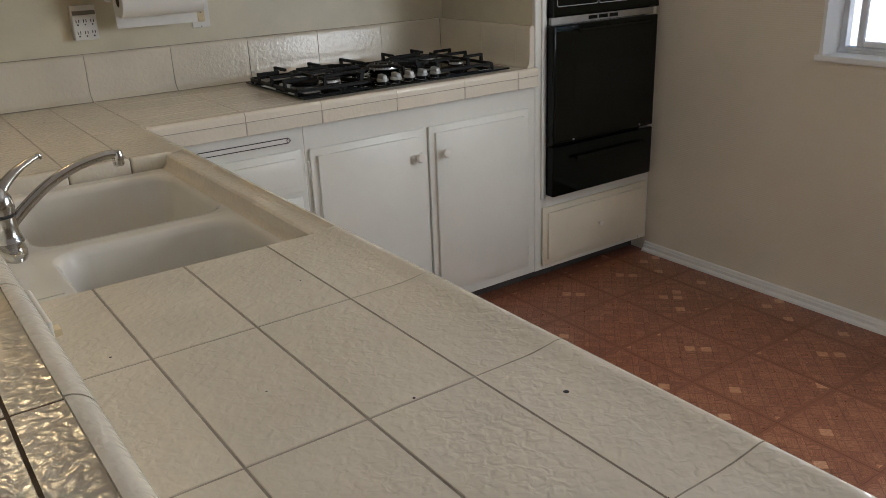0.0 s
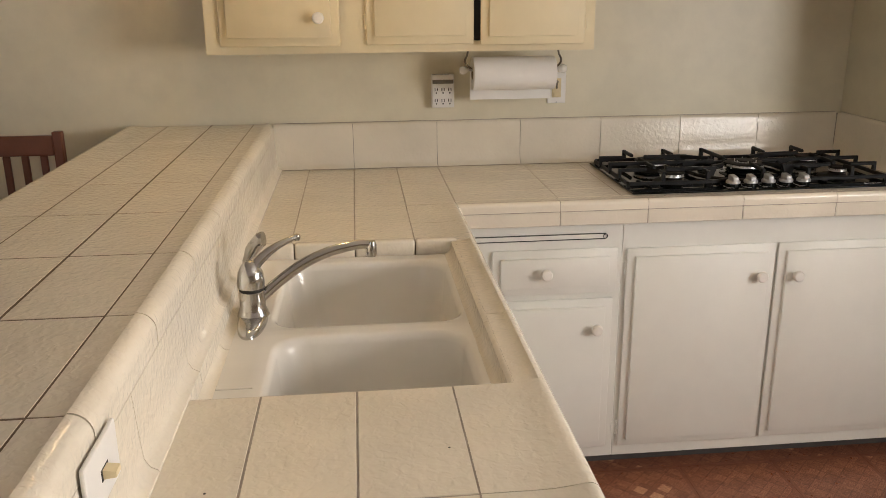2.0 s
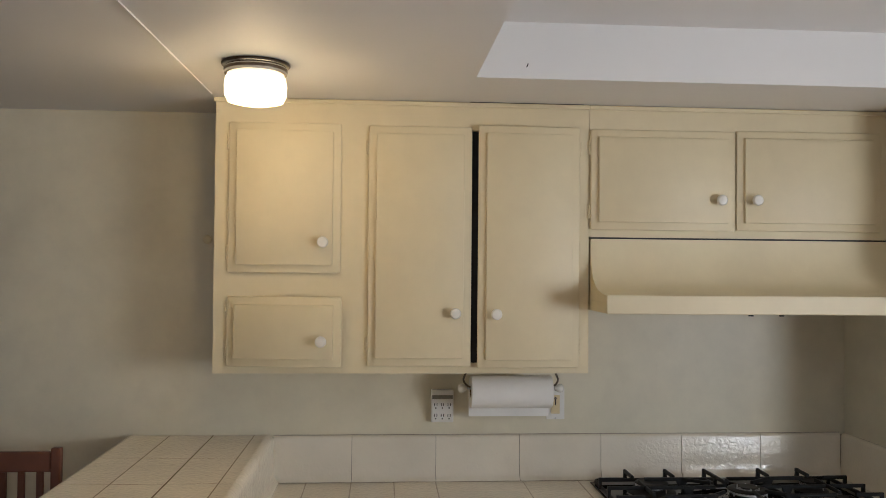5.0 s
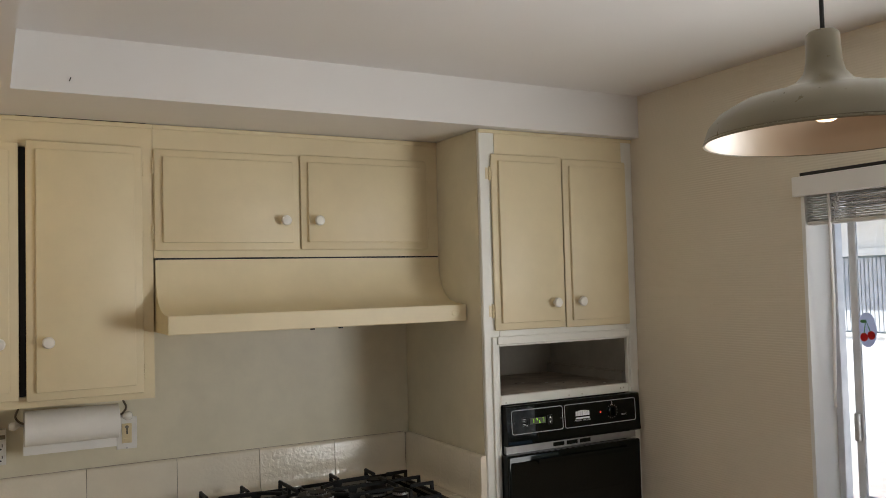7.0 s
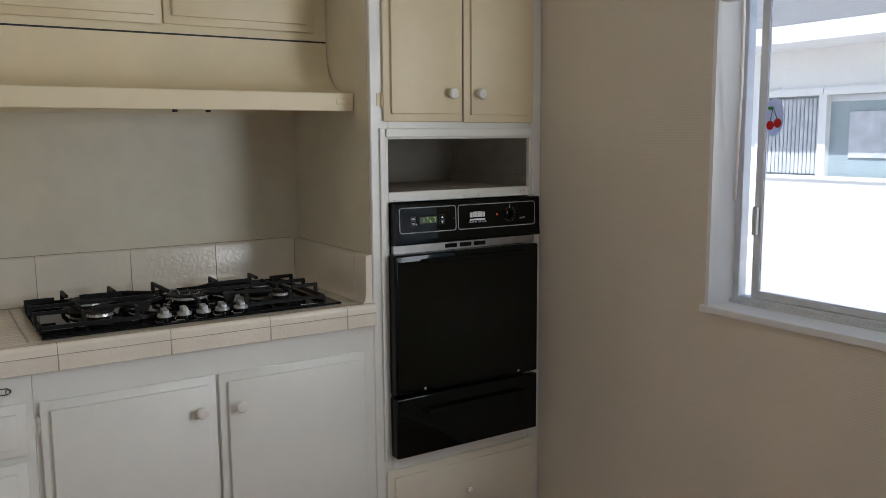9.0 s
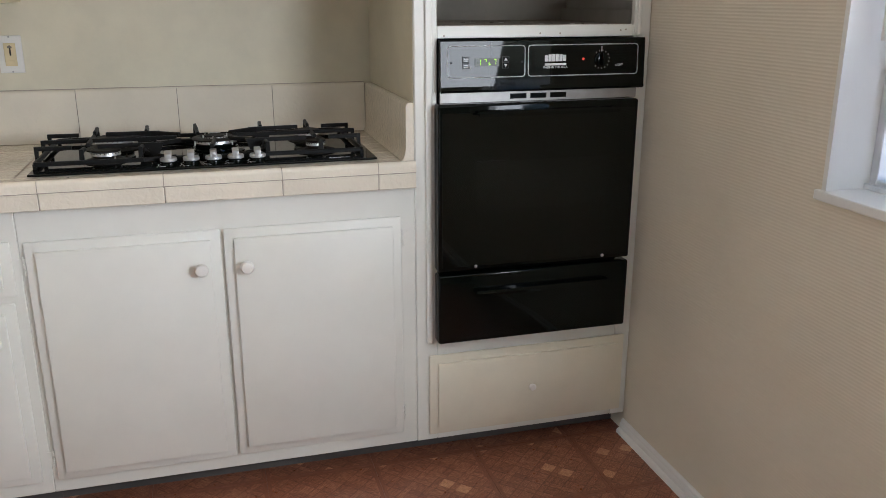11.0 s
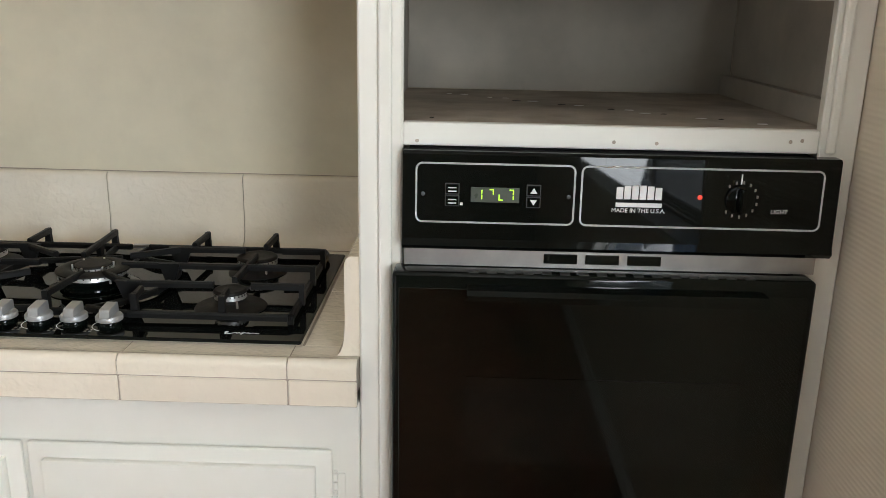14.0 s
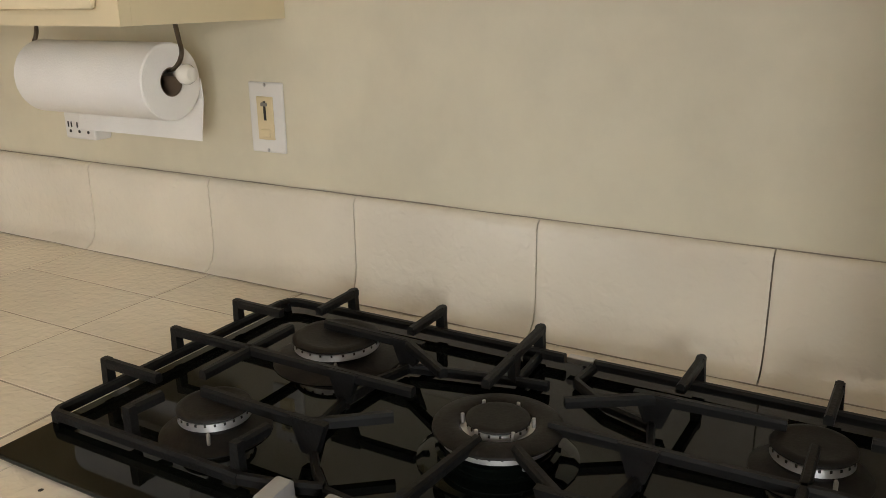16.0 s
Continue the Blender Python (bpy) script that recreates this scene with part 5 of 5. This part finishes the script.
def grate(side):
    """One cast-iron grate: a low frame on feet with raised pan supports; side -1 mirrors it about the cooktop's middle."""
    mid = 1.680

    def X(x):
        return x if side > 0 else 2 * mid - x

    def P(*pts):
        return [(X(px), py) for px, py in pts]
    bm = bmesh.new()
    x0, y0, y1 = 1.251, 2.640, 3.036
    back_end = 1.690 if side > 0 else 1.632
    run(bm, P((1.520, y0), (x0 + 0.004, y0), (x0, y0 + 0.006), (x0, y1 - 0.022), (x0 + 0.006, y1 - 0.006), (x0 + 0.022, y1), (back_end, y1)), GL)
    # low ring round the middle burner
    run(bm, P((1.520, y0), (1.565, 2.650), (1.602, 2.664)), GL, 0.009)
    run(bm, P((1.602, 2.664), (1.572, 2.690), (1.547, 2.718), (1.520, 2.765), (1.512, 2.820), (1.516, 2.875), (1.530, 2.926)), GL - 0.003, 0.009)
    if side > 0:
        run(bm, P((1.602, 2.664), (1.636, 2.660), (1.662, 2.664)), GL - 0.003, 0.009)
        run(bm, [(1.530, 2.926), (1.580, 2.938), (1.660, 2.956), (1.700, 2.960)], GL - 0.003, 0.009)
        run(bm, [(1.662, 2.956), (1.656, y1)], GL - 0.003, 0.009)
    else:
        run(bm, [(X(1.530), 2.926), (1.772, 2.946), (1.724, 2.985), (X(back_end), y1)], GL - 0.003, 0.009)
        run(bm, [(X(1.602), 2.664), (1.740, 2.652), (1.698, 2.650), (1.672, 2.654)], GL - 0.003, 0.009)
    for px, py in ((x0, y0 + 0.004), (1.56, 2.649), (x0 + 0.006, y1 - 0.010), (1.64, y1), (1.512, 2.82)):
        bar_between(bm, (X(px), py, GZ + 0.0003), (X(px), py, GL), 0.010)
    # supports from the outer side
    for py, tip in ((2.718, 1.334), (2.824, 1.602), (2.936, 1.326)):
        leg(bm, X(x0 - 0.005), py, 0, 1, 0.013, 0.010)
        run(bm, [(X(x0 - 0.010), py), (X(tip), py - 0.002)], GT)
    leg(bm, X(1.512), 2.820, 1, 0, 0.016, 0.040)
    run(bm, P((1.371, 2.745), (1.371, 2.900)), GT)
    # from the back and the front
    for px in (1.364, 1.509):
        leg(bm, X(px), y1 + 0.008, 1, 0, 0.014, 0.010)
        run(bm, P((px, y1 + 0.015), (px + 0.002, 2.962)), GT)
    for px in (1.366, 1.513):
        leg(bm, X(px), y0 + 0.008, 1, 0, 0.013, 0.010)
        run(bm, P((px, y0 + 0.012), (px + 0.003, 2.688)), GT)
    # bent supports between the small burners and the middle one, on flared webs
    for pts in (((1.400, 2.718), (1.547, 2.714), (1.612, 2.767)), ((1.400, 2.934), (1.528, 2.929), (1.608, 2.876))):
        run(bm, P(*pts), GT)
        leg(bm, X(pts[1][0]), pts[1][1], X(pts[1][0]) - X(pts[0][0]), pts[1][1] - pts[0][1], 0.018, 0.046)
    if side > 0:
        leg(bm, 1.652, y1 + 0.008, 1, 0, 0.014, 0.010)
        run(bm, [(1.652, y1 + 0.015), (1.661, 2.874)], GT)
        leg(bm, 1.657, 2.957, 0, 1, 0.012, 0.020)
    else:
        leg(bm, 1.697, 2.652, 0, 1, 0.014, 0.012)
        run(bm, [(1.697, 2.646), (1.708, 2.766)], GT)
    return bm


for side in (1, -1):
    part("grate", grate(side), IRON, cook, "black cast-iron pan grate")
part("grate_clip", B(1.695, 1.728, 3.028, 3.040, GL - 0.002, GL + 0.006, 0.001, 1), STEEL, cook)
MARK = [(0, 4), (-3, 5), (-5, 2), (-1, 1), (-5, -1), (-3, -4), (4, -3), (10, 0), (14, 2), (15, -2), (19, 2), (21, -2), (25, 2), (23, -7), (27, 2), (31, 0), (34, 2), (36, -2), (41, 1), (52, -1)]
part("maker_mark", tube(bmesh.new(), smooth_line([(2.016 + 0.00098 * a, 2.598 + 0.00098 * c, GZ + 0.0002) for a, c in MARK], 4), 0.0006, 5), PRINT, cook)

# ---- things on the wall ----
tap = thing("outlet_adapter", (0.716, 3.13, 1.115), "off-white six-way outlet adapter on the wall", "outlet")
part("housing", B(0.677, 0.757, 3.118, YB - 0.0005, 1.116, 1.232, 0.004), PLATE, tap)
part("top_cover", extrude(bmesh.new(), [(3.1175, 1.205), (3.1175, 1.200), (3.115, 1.206), (3.125, 1.2325), (3.130, 1.2325)], "x", 0.680, 0.754), GREY_BROWN, tap)
for k in range(3):
    for z in (1.180, 1.142):
        cx = 0.693 + k * 0.024
        bm = box(bmesh.new(), cx - 0.0055, cx - 0.0030, 3.1168, 3.1178, z - 0.005, z + 0.005)
        box(bm, cx + 0.0030, cx + 0.0055, 3.1168, 3.1178, z - 0.005, z + 0.005)
        lathe(bm, [(0.0, 0.0), (0.0028, 0.0), (0.0028, 0.001), (0.0, 0.001)], Matrix.Translation((cx, 3.1178, z - 0.012)) @ UPRIGHT, 10)
        part("socket", bm, DARK, tap)

holder = thing("paper_towel_holder", (0.95, 3.010, 1.257), "wire and porcelain paper towel holder under the cabinet", "towel holder")
for x, s in ((0.793, -1), (1.101, 1)):
    pts = smooth_line([(x, 3.010, 1.3265), (x + s * 0.004, 3.010, 1.306), (x + s * 0.012, 3.006, 1.285), (x + s * 0.002, 3.005, 1.267), (x - s * 0.02, 3.005, 1.255)], 5)
    part("wire_arm", tube(bmesh.new(), pts, 0.0035, 8), WORN_METAL, holder, "", True)
    part("knob", L([(0.0, 0.0), (0.006, 0.0), (0.010, 0.006), (0.0145, 0.014), (0.0145, 0.022), (0.010, 0.030), (0.004, 0.032), (0.0, 0.032)], Matrix.Translation((x, 3.005, 1.255)) @ Matrix.Rotation(radians(90 * s), 4, "Y"), 18), PORCELAIN, holder, "white porcelain knob", True)
part("rod", tube(bmesh.new(), [(0.783, 3.005, 1.255), (1.111, 3.005, 1.255)], 0.004, 8), STEEL, holder)
roll = thing("paper_towel_roll", (0.955, 3.005, 1.18), "nearly full white paper towel roll on the holder", "paper towel")
RX0, RX1, RR = 0.805, 1.088, 0.056
m = Matrix.Translation((RX0, 3.005, 1.243)) @ Matrix.Rotation(radians(90), 4, "Y")
ln = RX1 - RX0
part("paper", L([(0.021, 0.0), (RR - 0.002, 0.0), (RR, 0.002), (RR, ln - 0.002), (RR - 0.002, ln), (0.021, ln)], m, 48), PAPER, roll, "", True)
part("core", L([(0.0209, 0.001), (0.0209, ln - 0.001), (0.0195, ln - 0.001), (0.0195, 0.001), (0.0209, 0.001)], m, 28), CORE, roll, "cardboard core", True)
bm = extrude(bmesh.new(), [(3.005 + RR + 0.001, 1.243), (3.005 + RR + 0.003, 1.212), (3.005 + RR - 0.008, 1.150), (3.005 + RR - 0.009, 1.150), (3.005 + RR + 0.001, 1.212), (3.005 + RR - 0.001, 1.243)], "x", RX0, RX1)
part("loose_sheet", bm, PAPER, roll)

sw = thing("wall_switch", (1.136, 3.15, 1.127), "white switch plate with an ivory slide switch", "switch")
part("plate", B(1.100, 1.168, 3.1485, YB - 0.0004, 1.120, 1.231, 0.0025), PLATE, sw)
part("rocker", B(1.117, 1.150, 3.1455, 3.1488, 1.141, 1.209, 0.0012, 1), IVORY, sw)
part("slider_slot", B(1.1318, 1.1362, 3.1445, 3.1458, 1.172, 1.202), DARK, sw)
part("slider", B(1.1275, 1.1400, 3.1425, 3.1457, 1.194, 1.200, 0.001, 1), GREY_BROWN, sw)
part("button", B(1.1235, 1.1435, 3.1435, 3.1457, 1.145, 1.158, 0.001, 1), IVORY, sw)
for z in (1.124, 1.227):
    part("screw", L([(0.0, 0.0), (0.003, 0.0), (0.002, 0.0015), (0.0, 0.0018)], Matrix.Translation((1.134, 3.1486, z)) @ UPRIGHT, 10), STEEL, sw)

bsw = thing("bar_switch", (0.12, 0.998, 0.99), "white toggle switch plate on the tiled bar face", "switch")
part("plate", B(0.1185, 0.1245, 0.915, 1.029, 0.971, 1.041, 0.0025), PLATE, bsw)
part("toggle", extrude(bmesh.new(), [(0.1245, 1.010), (0.139, 1.008), (0.139, 1.001), (0.1245, 0.999)], "y", 0.966, 0.983), IVORY, bsw)
part("toggle_slot", B(0.1243, 0.1250, 0.962, 0.987, 0.9975, 1.0115), DARK, bsw)

hook = thing("wall_hook", (-0.125, 3.15, 1.765), "small cream knob on the wall beside the cabinet", "hook")
knob(hook, -0.125, 3.1545, 1.765, CREAM, 0.016).name = "peg"

# ---- lamps ----
cl = thing("ceiling_lamp", (0.152, 2.385, LOW), "lit jar-shaped glass ceiling lamp with a metal collar", "lamp")
m = Matrix.Translation((0.152, 2.385, LOW))
part("collar", L([(0.0, -0.0005), (0.086, -0.0005), (0.088, -0.008), (0.082, -0.012), (0.083, -0.030), (0.078, -0.034), (0.0, -0.034)], m, 36), CHROME, cl, "", True)
part("collar_rim", L([(0.0865, -0.0012), (0.0905, -0.0012), (0.0920, -0.0045), (0.0900, -0.0075), (0.0865, -0.0075)], m, 36), WORN_METAL, cl, "dark worn rim", True)
part("collar_band", L([(0.0815, -0.0150), (0.0842, -0.0155), (0.0848, -0.0190), (0.0842, -0.0225), (0.0815, -0.0230)], m, 36), WORN_METAL, cl, "", True)
part("glass_jar", L([(0.074, -0.0342), (0.080, -0.040), (0.083, -0.060), (0.082, -0.088), (0.074, -0.104), (0.05, -0.110), (0.0, -0.111)], m, 36), OPAL, cl, "lit ribbed glass", True)
pl = lamp("ceiling_lamp_light", "POINT", 2.2, (1.0, 0.69, 0.34), Matrix.Translation((0.152, 2.385, LOW - 0.16)))
pl.data.shadow_soft_size = 0.06

PX, PYY, PZ = 1.891, 0.879, 1.888
pend = thing("pendant_lamp", (PX, PYY, PZ), "cream enamel pendant lamp with a lit bulb", "lamp")
m = Matrix.Translation((PX, PYY, PZ))
outer = [(0.188, 0.0), (0.190, 0.005), (0.182, 0.026), (0.166, 0.045), (0.132, 0.064), (0.080, 0.077), (0.046, 0.090), (0.032, 0.106), (0.0275, 0.124), (0.0255, 0.168), (0.021, 0.173), (0.0, 0.173)]
part("shade", L(outer, m, 48), SHADE, pend, "", True)
inner = [(0.1875, 0.0), (0.179, 0.025), (0.163, 0.043), (0.129, 0.061), (0.078, 0.074), (0.03, 0.082), (0.0, 0.083)]
part("shade_inside", L(inner, m, 48), SHADE_IN, pend, "white enamel inside", True)
part("rim_bead", L([(0.1885, 0.0), (0.1905, -0.0015), (0.1915, 0.001), (0.1905, 0.0035), (0.1885, 0.004)], m, 48), SHADE, pend, "", True)
part("bulb", L([(0.0, 0.026), (0.012, 0.028), (0.020, 0.034), (0.022, 0.042), (0.018, 0.055), (0.013, 0.066), (0.013, 0.080)], m, 24), BULB, pend, "", True)
part("cord", tube(bmesh.new(), [(PX, PYY, PZ + 0.172), (PX, PYY, HIGH - 0.02)], 0.0035, 8), DARK, pend)
part("ceiling_rose", L([(0.0, 0.0), (0.02, 0.0), (0.055, 0.015), (0.058, 0.0255), (0.0, 0.0255)], Matrix.Translation((PX, PYY, HIGH - 0.026)), 28), SHADE, pend, "", True)
pl = lamp("pendant_light", "POINT", 0.02, (1.0, 0.72, 0.42), Matrix.Translation((PX, PYY, PZ - 0.03)))
pl.data.shadow_soft_size = 0.03

mark = thing("fascia_hook", (0.905, CY, 2.256), "tiny dark bent nail in the white ceiling fascia", "nail")
part("nail", tube(bmesh.new(), [(0.905, CY + 0.004, 2.253), (0.905, CY - 0.005, 2.254), (0.908, CY - 0.007, 2.262)], 0.0016, 6), DARK, mark)

# ---- dining chair ----
chair = thing("slatted_chair", (-0.72, 2.72, FZ), "reddish-brown wooden chair with a slatted back beside the bar", "chair")
HX0, HX1, HY, HZ = -0.896, -0.476, 2.72, 1.122
for x in (HX0, HX1):
    part("back_post", B(x - 0.014, x + 0.014, HY - 0.014, HY + 0.014, FZ, HZ, 0.004), WOOD, chair)
    part("front_leg", B(x - 0.014, x + 0.014, HY - 0.42, HY - 0.392, FZ, 0.44, 0.004), WOOD, chair)
part("top_rail", B(HX0 + 0.014, HX1 - 0.014, HY - 0.010, HY + 0.010, HZ - 0.072, HZ - 0.012, 0.004), WOOD, chair)
part("low_rail", B(HX0 + 0.014, HX1 - 0.014, HY - 0.010, HY + 0.010, 0.52, 0.56, 0.004), WOOD, chair)
for k in range(7):
    x = HX0 + 0.048 + k * 0.054
    part("slat", B(x - 0.010, x + 0.010, HY - 0.006, HY + 0.006, 0.56, HZ - 0.072, 0.002, 1), WOOD, chair)
part("seat", B(HX0 - 0.02, HX1 + 0.02, HY - 0.43, HY - 0.0145, 0.4405, 0.465, 0.008), WOOD, chair)

# ---- floor tiles ----
floor = tagged(part("floor", B(XL, XR, YF, YB, FZ - 0.06, FZ - 0.003), DARK), "reddish-brown parquet-patterned vinyl tile floor", "floor", kind="structure")
TS = 0.324
tile_mesh = None
NXT, NYT = 9, 11
for i in range(NXT):
    for j in range(NYT):
        x, y = 1.777 + (i - 5) * TS, 2.545 + (j - 10) * TS
        wide = min(TS, XR - x)
        if wide < 0.01:
            continue
        if wide < TS:
            ob = part("vinyl_tile", B(0.0002, wide - 0.0002, 0.0002, TS - 0.0002, -0.0028, 0.0, 0.0006, 1), FLOOR, floor)
        elif tile_mesh is None:
            ob = part("vinyl_tile", B(0.0002, TS - 0.0002, 0.0002, TS - 0.0002, -0.0028, 0.0, 0.0006, 1), FLOOR, floor)
            tile_mesh = ob.data
        else:
            ob = new("vinyl_tile", tile_mesh)
            ob.parent = floor
        ob.location = (x, y, FZ)
FX0, FY0 = 1.777 - 5 * TS, 2.545 - 10 * TS
bm = B(XL, FX0, YF, YB, FZ - 0.0029, FZ - 0.0004)
box(bm, FX0, XR, YF, FY0, FZ - 0.0029, FZ - 0.0004)
part("vinyl_rest", bm, FLOOR, floor)
